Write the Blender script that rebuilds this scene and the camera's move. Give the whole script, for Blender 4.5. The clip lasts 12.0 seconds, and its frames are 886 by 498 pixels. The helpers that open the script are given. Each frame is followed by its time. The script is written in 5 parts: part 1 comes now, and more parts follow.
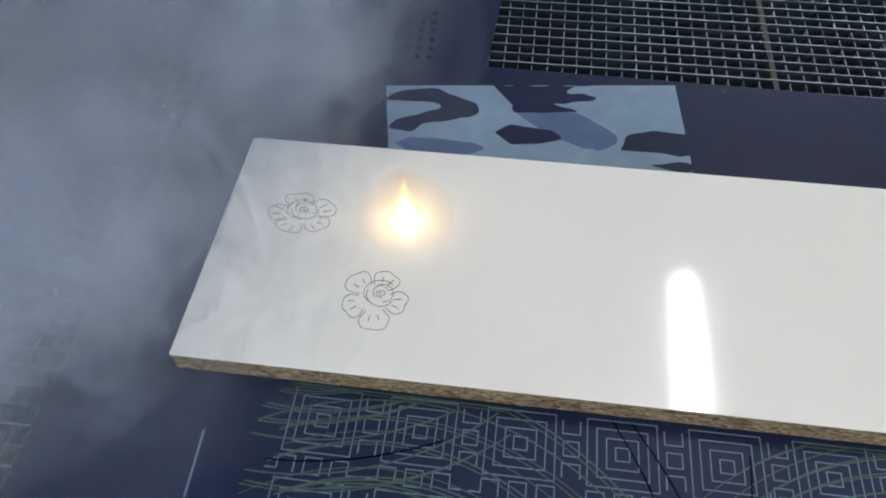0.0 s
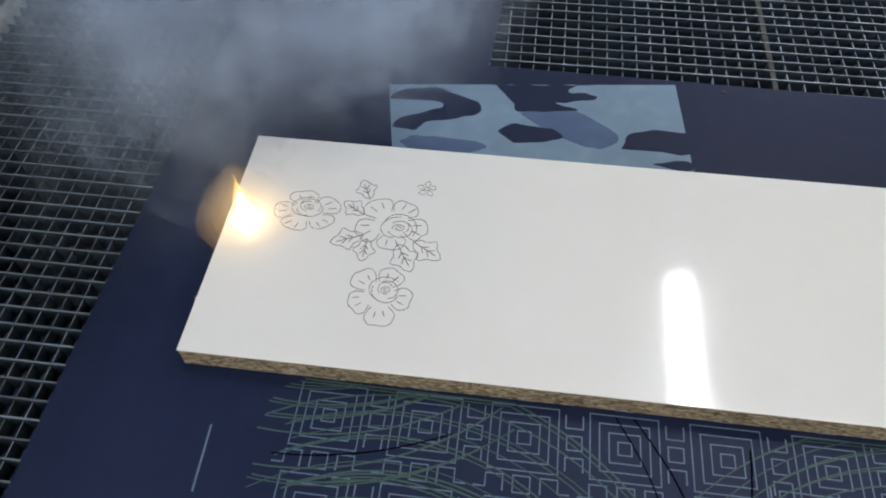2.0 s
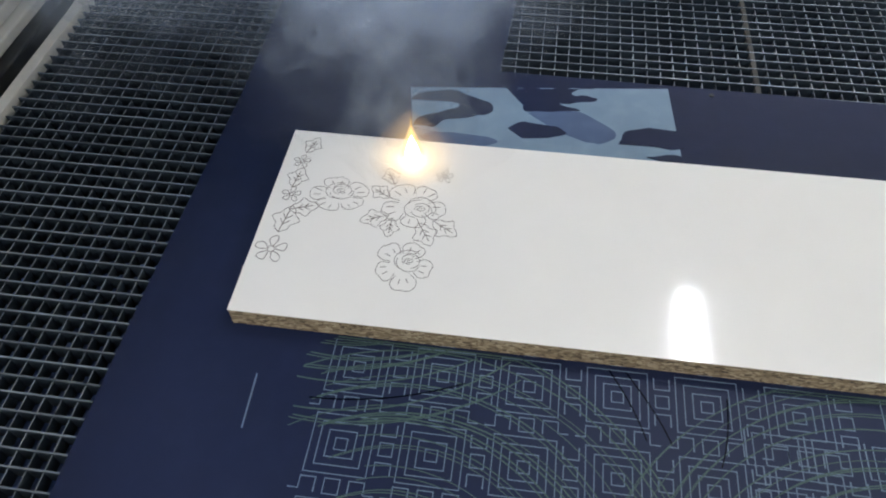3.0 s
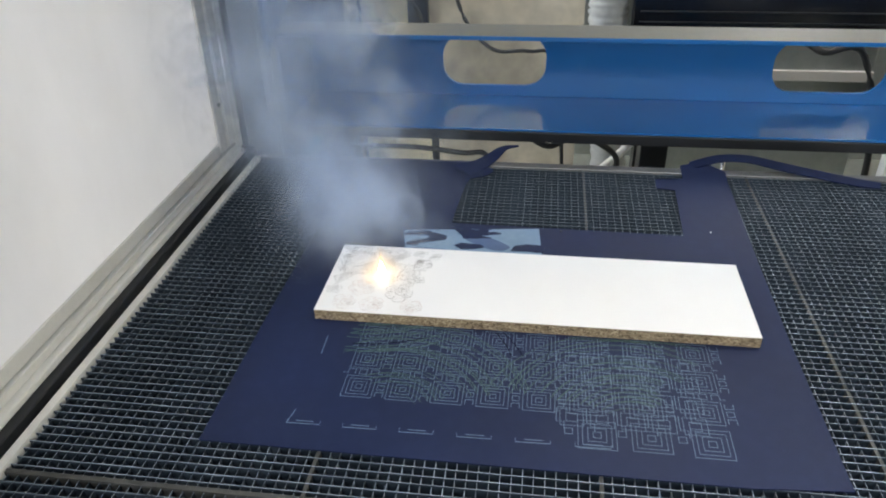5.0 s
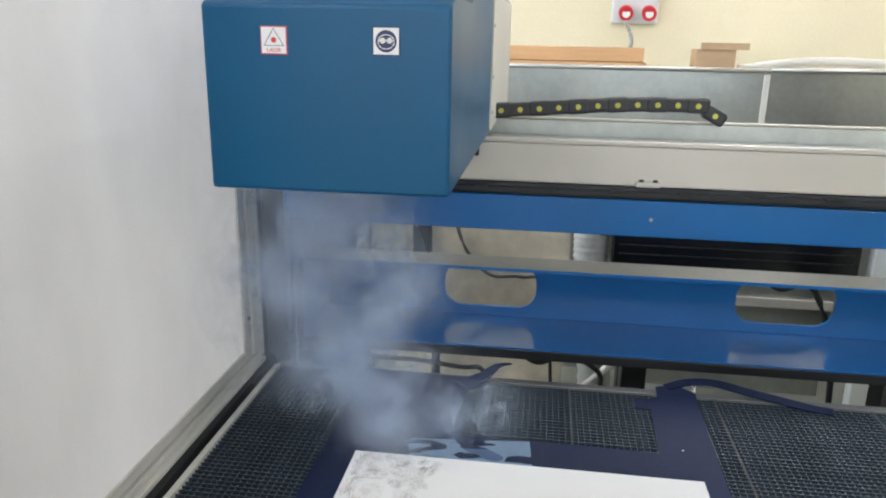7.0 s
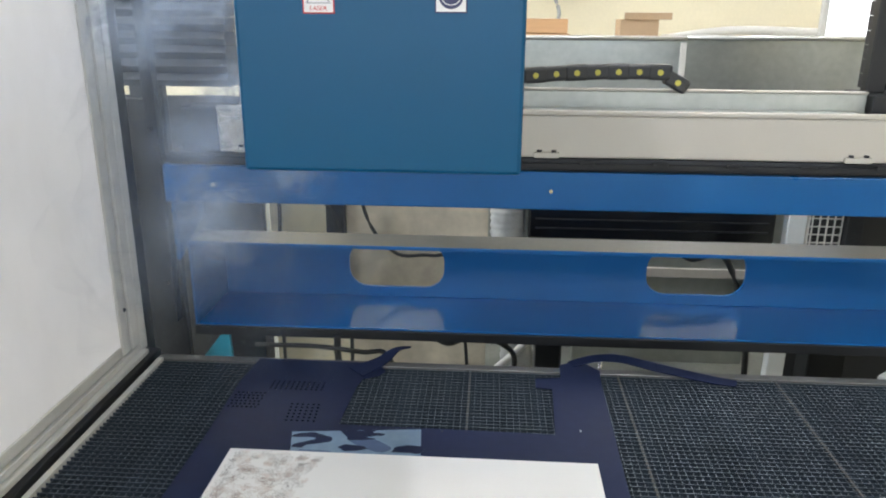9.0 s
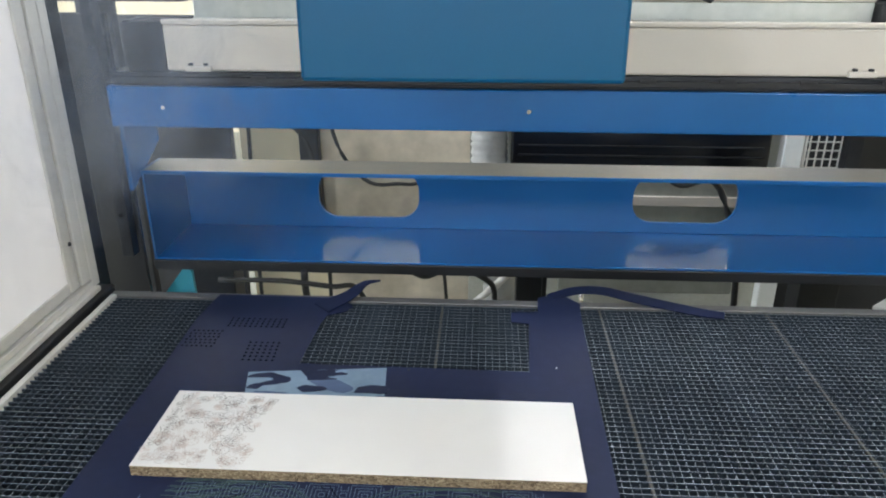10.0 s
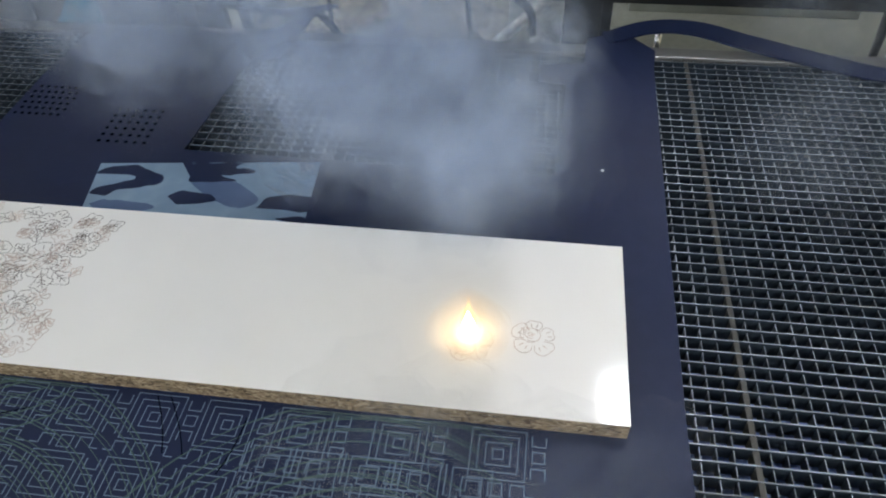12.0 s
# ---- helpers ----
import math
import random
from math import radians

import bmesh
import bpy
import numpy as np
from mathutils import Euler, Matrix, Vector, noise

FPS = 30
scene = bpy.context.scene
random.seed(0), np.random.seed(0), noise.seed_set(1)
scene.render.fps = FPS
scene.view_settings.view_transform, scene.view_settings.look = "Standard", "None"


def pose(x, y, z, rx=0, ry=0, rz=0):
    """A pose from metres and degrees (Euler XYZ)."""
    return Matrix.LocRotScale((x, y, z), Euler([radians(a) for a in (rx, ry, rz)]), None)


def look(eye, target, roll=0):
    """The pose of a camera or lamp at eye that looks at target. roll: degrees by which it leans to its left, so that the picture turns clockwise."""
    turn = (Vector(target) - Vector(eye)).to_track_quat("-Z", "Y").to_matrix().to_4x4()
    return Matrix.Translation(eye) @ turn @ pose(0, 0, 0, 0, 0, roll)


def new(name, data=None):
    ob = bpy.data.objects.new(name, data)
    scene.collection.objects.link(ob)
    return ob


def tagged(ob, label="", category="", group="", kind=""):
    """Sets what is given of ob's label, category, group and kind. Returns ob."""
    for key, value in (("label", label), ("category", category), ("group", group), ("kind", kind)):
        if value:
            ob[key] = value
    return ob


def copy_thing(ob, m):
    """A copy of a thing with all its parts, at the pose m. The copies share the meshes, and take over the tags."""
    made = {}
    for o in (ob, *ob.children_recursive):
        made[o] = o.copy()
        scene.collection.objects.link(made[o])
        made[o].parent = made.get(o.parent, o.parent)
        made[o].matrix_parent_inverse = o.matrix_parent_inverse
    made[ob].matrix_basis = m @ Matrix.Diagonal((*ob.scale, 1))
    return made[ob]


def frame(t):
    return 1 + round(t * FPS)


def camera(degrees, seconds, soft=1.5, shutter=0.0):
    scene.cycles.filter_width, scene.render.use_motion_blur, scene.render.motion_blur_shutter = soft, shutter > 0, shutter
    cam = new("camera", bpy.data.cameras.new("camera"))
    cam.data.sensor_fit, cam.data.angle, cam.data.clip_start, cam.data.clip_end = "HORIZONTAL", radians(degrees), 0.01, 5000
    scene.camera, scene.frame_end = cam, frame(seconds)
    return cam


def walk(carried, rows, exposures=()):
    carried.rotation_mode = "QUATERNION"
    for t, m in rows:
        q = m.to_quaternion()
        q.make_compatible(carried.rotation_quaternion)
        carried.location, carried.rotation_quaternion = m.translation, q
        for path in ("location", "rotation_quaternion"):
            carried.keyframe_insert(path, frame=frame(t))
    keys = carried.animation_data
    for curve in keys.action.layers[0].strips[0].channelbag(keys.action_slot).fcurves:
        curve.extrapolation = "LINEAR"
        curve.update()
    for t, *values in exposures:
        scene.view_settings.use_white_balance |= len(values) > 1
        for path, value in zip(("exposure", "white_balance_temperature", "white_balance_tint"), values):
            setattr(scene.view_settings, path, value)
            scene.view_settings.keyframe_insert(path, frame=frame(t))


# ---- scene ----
cam = camera(61.5, 12.0, soft=2.0)
PATH = [
    (0, (0.0285, 0.0335, 0.5280), (-0.1485, 1.2195, -1.0720), -1.5),
    (0.5, (0.0145, 0.0315, 0.5280), (-0.1545, 1.2085, -1.0800), -1.5),
    (1, (0.0235, 0.0285, 0.5260), (-0.1445, 1.2235, -1.0690), -1.3),
    (1.5, (0.0225, 0.0315, 0.5320), (-0.1345, 1.2225, -1.0670), -0.6),
    (2, (0.0225, 0.0275, 0.5330), (-0.1435, 1.2125, -1.0700), -1),
    (2.5, (0.0175, 0.0175, 0.5390), (-0.1525, 1.1985, -1.0660), -1),
    (4.5, (0.1335, -0.6035, 0.7870), (-0.1755, 0.9885, -0.3830), -1.7),
    (5, (0.1825, -0.7995, 0.8390), (-0.0675, 0.8895, -0.2030), -1.4),
    (5.5, (0.2225, -0.9395, 0.8890), (-0.0815, 0.8075, -0.0360), -0.9),
    (6, (0.1645, -1.0075, 0.9540), (-0.1575, 0.8345, 0.2450), -0.3),
    (6.5, (0.1605, -1.0205, 0.9730), (-0.1265, 0.8795, 0.4190), 0.8),
    (8.5, (0.2745, -0.9515, 0.9880), (0.1435, 0.9645, 0.4320), 0.5),
    (8.6, (0.2685, -0.9565, 0.9820), (0.1545, 0.9625, 0.4280), 0.7),
    (9, (0.3305, -0.8815, 0.9420), (0.2105, 1.0215, 0.3380), 0.4),
    (9.5, (0.3805, -0.8295, 0.9230), (0.2625, 1.0495, 0.2480), 0.2),
    (10, (0.3875, -0.7485, 0.8830), (0.2855, 1.0935, 0.1110), -0),
    (10.5, (0.3805, -0.6005, 0.8510), (0.3275, 1.2035, -0.0110), -0.6),
    (11, (0.3805, -0.4455, 0.7710), (0.3895, 1.2475, -0.2940), -0.7),
    (11.5, (0.4355, -0.2425, 0.6920), (0.3315, 1.2895, -0.5900), -1.6),
    (12, (0.4745, -0.1075, 0.6190), (0.2415, 1.3035, -0.7790), -2.2),
]
EXPOSURES = [(0, 0.42), (2.5, 0.47), (4.5, 0.80), (5.5, 1.0), (6.5, 0.74), (8.5, 0.62), (9.5, 0.9), (10.5, 0.98), (11.3, 1.0), (12, 0.6)]
walk(cam, [(t, look(eye, target, roll)) for t, eye, target, roll in PATH], EXPOSURES)

# ---- world and lamps ----
scene.cycles.transparent_max_bounces = 256
world = bpy.data.worlds.new("workshop_air")
scene.world = world
world.use_nodes = True
world.node_tree.nodes["Background"].inputs[0].default_value = (0.80, 0.88, 1.0, 1)
world.node_tree.nodes["Background"].inputs[1].default_value = 0.25

CEIL = 3.0


def fill_lamp(name, at, to, w, h, watts):
    """Cool fill standing in for daylight, at an added window out of view."""
    d = bpy.data.lights.new(name, "AREA")
    d.shape, d.size, d.size_y, d.energy, d.color = "RECTANGLE", w, h, watts, (0.84, 0.91, 1.0)
    new(name, d).matrix_basis = look(at, to)


fill_lamp("fill_light", (0.8, -4.25, 1.5), (0.8, 0, 1.2), 6.0, 1.6, 65)
fill_lamp("fill_light", (-4.65, 1.0, 1.5), (0, 1.0, 1.2), 6.0, 1.6, 240)
# first lamp matches the streak on the board; the others are added, unseen fill
LAMPS = [(1.02, 1.95), (3.1, 1.95), (-1.3, 0.2), (3.4, -2.4), (-1.2, -2.6), (2.2, 5.4), (5.0, 5.0), (-2.6, 5.6), (-3.0, 1.95)]


# ---- materials ----
def mat(name, colour, rough=0.5, metal=0.0, spec=0.5, coat=0.0):
    """A principled material; returns material, node tree, shader node."""
    m = bpy.data.materials.new(name)
    m.use_nodes = True
    nt = m.node_tree
    b = nt.nodes["Principled BSDF"]
    b.inputs["Base Color"].default_value = (*colour, 1)
    b.inputs["Roughness"].default_value = rough
    b.inputs["Metallic"].default_value = metal
    b.inputs["Specular IOR Level"].default_value = spec
    b.inputs["Coat Weight"].default_value = coat
    return m, nt, b


def coords(nt, stretch=(1, 1, 1), kind="Object"):
    tc = nt.nodes.new("ShaderNodeTexCoord")
    mp = nt.nodes.new("ShaderNodeMapping")
    mp.inputs["Scale"].default_value = stretch
    nt.links.new(tc.outputs[kind], mp.inputs[0])
    return mp.outputs[0]


def noise_tex(nt, vec, scale, detail=4.0, rough=0.55):
    n = nt.nodes.new("ShaderNodeTexNoise")
    n.inputs["Scale"].default_value = scale
    n.inputs["Detail"].default_value = detail
    n.inputs["Roughness"].default_value = rough
    nt.links.new(vec, n.inputs["Vector"])
    return n.outputs["Fac"]


def ramp(nt, fac, stops):
    r = nt.nodes.new("ShaderNodeValToRGB")
    e = r.color_ramp.elements
    while len(e) < len(stops):
        e.new(0.5)
    for el, (p, c) in zip(e, stops):
        el.position, el.color = p, (*c, 1)
    nt.links.new(fac, r.inputs[0])
    return r.outputs[0]


def mixc(nt, fac, a, b, mode="MIX"):
    n = nt.nodes.new("ShaderNodeMix")
    n.data_type, n.blend_type = "RGBA", mode
    for sock, v in ((n.inputs[0], fac), (n.inputs[6], a), (n.inputs[7], b)):
        if isinstance(v, (int, float)):
            sock.default_value = v
        elif isinstance(v, tuple):
            sock.default_value = (*v, 1)
        else:
            nt.links.new(v, sock)
    return n.outputs[2]


def bump(nt, b, h, strength, dist=0.001):
    n = nt.nodes.new("ShaderNodeBump")
    n.inputs["Strength"].default_value = strength
    n.inputs["Distance"].default_value = dist
    nt.links.new(h, n.inputs["Height"])
    nt.links.new(n.outputs[0], b.inputs["Normal"])


def surface(name, colour, rough=0.5, metal=0.0, big=2.0, fine=60.0, vary=0.25, relief=0.15, spec=0.5, coat=0.0, stretch=(1, 1, 1), depth=0.0006):
    """Base colour varied at two scales, uneven gloss and fine relief."""
    m, nt, b = mat(name, colour, rough, metal, spec, coat)
    v = coords(nt, stretch)
    n1, n2 = noise_tex(nt, v, big, 5), noise_tex(nt, v, fine, 3)
    lo = tuple(c * (1 - vary) for c in colour)
    hi = tuple(min(1, c * (1 + vary * 0.7)) for c in colour)
    c1 = ramp(nt, n1, [(0.3, lo), (0.7, hi)])
    g = ramp(nt, n2, [(0.3, (1 - vary * 0.5,) * 3), (0.7, (1.0,) * 3)])
    nt.links.new(mixc(nt, 1.0, c1, g, "MULTIPLY"), b.inputs["Base Color"])
    r = ramp(nt, n1, [(0.25, (max(0.02, rough * 0.8),) * 3), (0.75, (min(1, rough * 1.25),) * 3)])
    nt.links.new(r, b.inputs["Roughness"])
    if relief:
        bump(nt, b, n2, relief, depth)
    return m


M = {}
M["blue"] = surface("blue_enamel", (0.005, 0.125, 0.38), 0.30, 0.0, 1.3, 300, 0.12, 0.06, 0.5)
M["blue_gloss"] = surface("glossy_blue_enamel", (0.008, 0.15, 0.48), 0.12, 0.0, 1.3, 300, 0.10, 0.01, 0.6, 1.0)
M["blue_gloss"].node_tree.nodes["Principled BSDF"].inputs["Coat Roughness"].default_value = 0.11
M["head_blue"] = surface("head_blue_enamel", (0.003, 0.085, 0.195), 0.35, 0.0, 1.1, 300, 0.08, 0.06, 0.28)
M["teal"] = surface("teal_enamel", (0.03, 0.33, 0.46), 0.45, 0, 2, 100, 0.15)
M["black"] = surface("black_paint", (0.012, 0.013, 0.016), 0.45, 0, 3, 120, 0.3)
M["dark_steel"] = surface("dark_steel", (0.045, 0.048, 0.055), 0.42, 0.6, 4, 150, 0.35)
M["tray"] = surface("dusty_blue_tray", (0.04, 0.085, 0.25), 0.45, 0, 5, 90, 0.4)
M["cream"] = surface("cream_powder_coat", (0.62, 0.58, 0.52), 0.38, 0, 1.5, 250, 0.08, 0.08)
M["alu"] = surface("brushed_aluminium", (0.62, 0.61, 0.58), 0.38, 0.85, 3, 200, 0.12, 0.1, stretch=(1, 0.1, 1))
M["alu_paint"] = surface("pale_aluminium_frame", (0.64, 0.62, 0.57), 0.45, 0.0, 2, 120, 0.12, 0.1)
M["zinc"] = surface("galvanised_sheet", (0.46, 0.48, 0.45), 0.36, 0.75, 2.5, 30, 0.22, 0.1)
M["rubber"] = surface("bellows_rubber", (0.03, 0.032, 0.038), 0.55, 0, 6, 100, 0.3)
M["concrete"] = surface("concrete_floor", (0.27, 0.275, 0.235), 0.6, 0, 1.4, 45, 0.3, 0.25)
M["wallpaint"] = surface("cream_wall_paint", (0.80, 0.72, 0.52), 0.75, 0, 0.7, 40, 0.10, 0.15)
M["ceilpaint"] = surface("ceiling_paint", (0.75, 0.75, 0.72), 0.8, 0, 1, 30, 0.08)
M["card"] = surface("brown_cardboard", (0.48, 0.33, 0.20), 0.8, 0, 3, 90, 0.15)
M["pink_wood"] = surface("pale_timber", (0.62, 0.36, 0.18), 0.65, 0, 2, 40, 0.2, stretch=(0.1, 1, 1))
M["grey_plastic"] = surface("grey_plastic", (0.62, 0.64, 0.66), 0.45, 0, 3, 80, 0.08)
M["red_plastic"] = surface("red_plastic", (0.62, 0.03, 0.04), 0.4, 0, 3, 80, 0.12)
M["yellow"] = surface("yellow_plastic", (0.50, 0.45, 0.07), 0.45, 0, 3, 80, 0.12)
M["chain"] = surface("black_nylon", (0.02, 0.022, 0.026), 0.42, 0, 8, 100, 0.3)
M["hose"] = surface("grey_hose", (0.38, 0.38, 0.36), 0.6, 0, 8, 60, 0.2)
M["cable"] = surface("black_cable", (0.02, 0.02, 0.02), 0.5, 0, 8, 60, 0.2)
M["white_metal"] = surface("white_enamel", (0.75, 0.77, 0.76), 0.4, 0, 2, 80, 0.08)
M["sign_white"] = surface("white_sticker", (0.82, 0.80, 0.80), 0.4, 0, 5, 200, 0.04, 0)
M["sign_red"] = surface("red_print", (0.60, 0.05, 0.06), 0.4, 0, 5, 200, 0.1, 0)
M["sign_ink"] = surface("dark_blue_print", (0.02, 0.025, 0.10), 0.4, 0, 5, 200, 0.1, 0)
M["chrome"] = surface("bright_screw", (0.8, 0.8, 0.8), 0.2, 1.0, 8, 80, 0.1)
M["brown_scale"] = surface("scorched_brown_panel", (0.66, 0.58, 0.45), 0.7, 0, 2.2, 12, 0.4)
M["black_gloss"] = surface("black_gloss_panel", (0.010, 0.010, 0.012), 0.18, 0, 3, 100, 0.3)


def steel_bars():
    m, nt, b = mat("pale_mottled_steel", (0.3, 0.3, 0.31), 0.34, 0.35)
    v = coords(nt, kind="Object")
    info = nt.nodes.new("ShaderNodeObjectInfo")
    n1 = noise_tex(nt, v, 9, 5)
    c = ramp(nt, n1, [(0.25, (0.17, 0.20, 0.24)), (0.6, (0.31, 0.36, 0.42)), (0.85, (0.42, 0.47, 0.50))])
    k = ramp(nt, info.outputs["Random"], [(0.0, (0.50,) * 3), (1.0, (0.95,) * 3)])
    nt.links.new(mixc(nt, 1.0, c, k, "MULTIPLY"), b.inputs["Base Color"])
    nt.links.new(ramp(nt, n1, [(0.2, (0.36,) * 3), (0.8, (0.58,) * 3)]), b.inputs["Roughness"])
    return m


M["bars"] = steel_bars()
# darker steel for the upright faces of the grid bars
M["bar_flank"] = surface("dark_bar_flank_steel", (0.034, 0.050, 0.070), 0.5, 0.3, 12, 120, 0.4, 0)
M["seam"] = surface("dull_seam_steel", (0.065, 0.065, 0.06), 0.6, 0.2, 12, 120, 0.4, 0)
M["dusty"] = surface("dusty_grey_sheet", (0.17, 0.168, 0.165), 0.32, 0.3, 2, 60, 0.25)


def navy_sheet(name, colour):
    m, nt, b = mat(name, colour, 0.5, 0, 0.22)
    v = coords(nt)
    n1, n2, n3 = noise_tex(nt, v, 3.2, 5), noise_tex(nt, v, 420, 2), noise_tex(nt, v, 38, 4)
    c = ramp(nt, n1, [(0.25, tuple(x * 0.78 for x in colour)), (0.75, tuple(x * 1.15 for x in colour))])
    d = ramp(nt, n3, [(0.45, (1, 1, 1)), (0.85, (1.25, 1.22, 1.15))])
    nt.links.new(mixc(nt, 1.0, c, d, "MULTIPLY"), b.inputs["Base Color"])
    nt.links.new(ramp(nt, n1, [(0.2, (0.42,) * 3), (0.8, (0.6,) * 3)]), b.inputs["Roughness"])
    bump(nt, b, n2, 0.25, 0.0003)
    return m


M["navy"] = navy_sheet("navy_rubber_sheet", (0.010, 0.017, 0.054))
M["pale_print"] = navy_sheet("pale_blue_print", (0.20, 0.29, 0.40))
M["mid_print"] = navy_sheet("mid_blue_print", (0.085, 0.13, 0.24))
M["engraved"] = navy_sheet("engraved_pale_line", (0.15, 0.21, 0.29))
M["scratch"] = navy_sheet("greenish_scratch", (0.070, 0.118, 0.105))
M["dot"] = surface("dark_cut_hole", (0.002, 0.003, 0.006), 1.0, 0, 9, 90, 0.2, 0, 0.0)


def laminate():
    m, nt, b = mat("white_melamine_laminate", (0.82, 0.81, 0.78), 0.06, 0, 0.5)
    v = coords(nt)
    n1, n2 = noise_tex(nt, v, 4, 5), noise_tex(nt, v, 90, 3)
    nt.links.new(ramp(nt, n1, [(0.3, (0.83, 0.815, 0.79)), (0.7, (0.87, 0.86, 0.84))]), b.inputs["Base Color"])
    nt.links.new(ramp(nt, n1, [(0.2, (0.07,) * 3), (0.8, (0.10,) * 3)]), b.inputs["Roughness"])
    bump(nt, b, n2, 0.03, 0.0003)
    return m


def chipboard():
    m, nt, b = mat("chipboard_edge", (0.35, 0.24, 0.13), 0.85)
    v = coords(nt, (1, 1, 2.2))
    vo = nt.nodes.new("ShaderNodeTexVoronoi")
    vo.inputs["Scale"].default_value = 240
    nt.links.new(v, vo.inputs["Vector"])
    c = ramp(nt, vo.outputs["Color"], [(0.1, (0.075, 0.050, 0.030)), (0.45, (0.26, 0.19, 0.115)), (0.9, (0.46, 0.37, 0.25))])
    n = noise_tex(nt, v, 30, 4)
    k = ramp(nt, n, [(0.3, (0.6, 0.58, 0.55)), (0.7, (1, 1, 1))])
    nt.links.new(mixc(nt, 1.0, c, k, "MULTIPLY"), b.inputs["Base Color"])
    bump(nt, b, vo.outputs["Distance"], 0.6, 0.0012)
    return m


M["laminate"], M["chip"] = laminate(), chipboard()
M["burn"] = surface("scorched_engraving", (0.13, 0.105, 0.09), 0.8, 0, 60, 300, 0.5, 0)
M["burn_pale"] = surface("faint_scorched_engraving", (0.60, 0.50, 0.45), 0.8, 0, 60, 300, 0.4, 0)


def polycarbonate():
    m, nt, b = mat("milky_polycarbonate", (0.80, 0.78, 0.77), 0.35, 0, 0.5)
    v = coords(nt)
    n1 = noise_tex(nt, coords(nt, (1, 1, 0.55)), 2.4, 6)
    n2 = noise_tex(nt, coords(nt, (1, 1, 0.05)), 160, 3)
    nt.links.new(ramp(nt, n1, [(0.30, (0.56, 0.54, 0.54)), (0.62, (0.78, 0.76, 0.765))]), b.inputs["Base Color"])
    b.inputs["Transmission Weight"].default_value = 0.0
    bump(nt, b, n2, 0.12, 0.0004)
    tr = nt.nodes.new("ShaderNodeBsdfTranslucent")
    tr.inputs[0].default_value = (0.8, 0.78, 0.76, 1)
    mx = nt.nodes.new("ShaderNodeMixShader")
    mx.inputs[0].default_value = 0.45
    nt.links.new(b.outputs[0], mx.inputs[1])
    nt.links.new(tr.outputs[0], mx.inputs[2])
    nt.links.new(mx.outputs[0], nt.nodes["Material Output"].inputs[0])
    return m


M["poly"] = polycarbonate()


def smoke_mat(name, dense, scale, colour=(0.74, 0.84, 1.0)):
    """Thin smoke skin: mostly clear, with wisps."""
    m = bpy.data.materials.new(name)
    m.use_nodes = True
    nt = m.node_tree
    nt.nodes.remove(nt.nodes["Principled BSDF"])
    v = coords(nt)
    n = noise_tex(nt, v, scale, 5, 0.6)
    a = nt.nodes.new("ShaderNodeMapRange")
    a.inputs["From Min"].default_value, a.inputs["From Max"].default_value = 0.38, 0.66
    a.inputs["To Min"].default_value, a.inputs["To Max"].default_value = 0.0, dense
    nt.links.new(n, a.inputs["Value"])
    d, t, cl = nt.nodes.new("ShaderNodeBsdfDiffuse"), nt.nodes.new("ShaderNodeBsdfTranslucent"), nt.nodes.new("ShaderNodeBsdfTransparent")
    d.inputs[0].default_value = t.inputs[0].default_value = (*colour, 1)
    m1, m2 = nt.nodes.new("ShaderNodeMixShader"), nt.nodes.new("ShaderNodeMixShader")
    m1.inputs[0].default_value = 0.5
    nt.links.new(d.outputs[0], m1.inputs[1])
    nt.links.new(t.outputs[0], m1.inputs[2])
    nt.links.new(a.outputs[0], m2.inputs[0])
    nt.links.new(cl.outputs[0], m2.inputs[1])
    nt.links.new(m1.outputs[0], m2.inputs[2])
    nt.links.new(m2.outputs[0], nt.nodes["Material Output"].inputs[0])
    return m


M["smoke"] = smoke_mat("thick_smoke", 0.10, 2.8)
M["smoke_rim"] = smoke_mat("smoke_rim", 0.022, 3.0)
M["haze"] = smoke_mat("thin_smoke", 0.022, 2.2)


def glow(name, colour, power, clear=0.0):
    m = bpy.data.materials.new(name)
    m.use_nodes = True
    nt = m.node_tree
    nt.nodes.remove(nt.nodes["Principled BSDF"])
    e = nt.nodes.new("ShaderNodeEmission")
    e.inputs[0].default_value, e.inputs[1].default_value = (*colour, 1), power
    out = e.outputs[0]
    if clear:
        t, mx = nt.nodes.new("ShaderNodeBsdfTransparent"), nt.nodes.new("ShaderNodeMixShader")
        mx.inputs[0].default_value = 1 - clear
        nt.links.new(t.outputs[0], mx.inputs[1])
        nt.links.new(out, mx.inputs[2])
        out = mx.outputs[0]
    nt.links.new(out, nt.nodes["Material Output"].inputs[0])
    return m


M["flame_core"] = glow("flame_core", (1.0, 0.80, 0.46), 16)
M["flame_mid"] = glow("flame_mantle", (1.0, 0.62, 0.22), 2.2, 0.86)
M["flame_out"] = glow("flame_halo", (1.0, 0.64, 0.30), 0.85, 0.978)
M["tube"] = glow("lamp_diffuser", (0.91, 0.93, 1.0), 54)
M["screen"] = glow("bright_window_pane", (0.95, 0.98, 1.0), 1.6)


# ---- geometry helpers ----
def part(name, bm, material, parent=None, label="", m=None):
    """Links a bmesh as one mesh object, under its thing if there is one."""
    me = bpy.data.meshes.new(name)
    bm.normal_update()
    bm.to_mesh(me)
    bm.free()
    for x in (material if isinstance(material, (list, tuple)) else [material]):
        me.materials.append(x)
    ob = new(name, me)
    if parent:
        ob.parent = parent
    if m is not None:
        ob.matrix_basis = m
    if label:
        tagged(ob, label)
    return ob


def thing(name, label, category, group="", kind="", m=None):
    ob = tagged(new(name), label, category, group, kind)
    ob.empty_display_size = 0.05
    if m is not None:
        ob.matrix_basis = m
    return ob


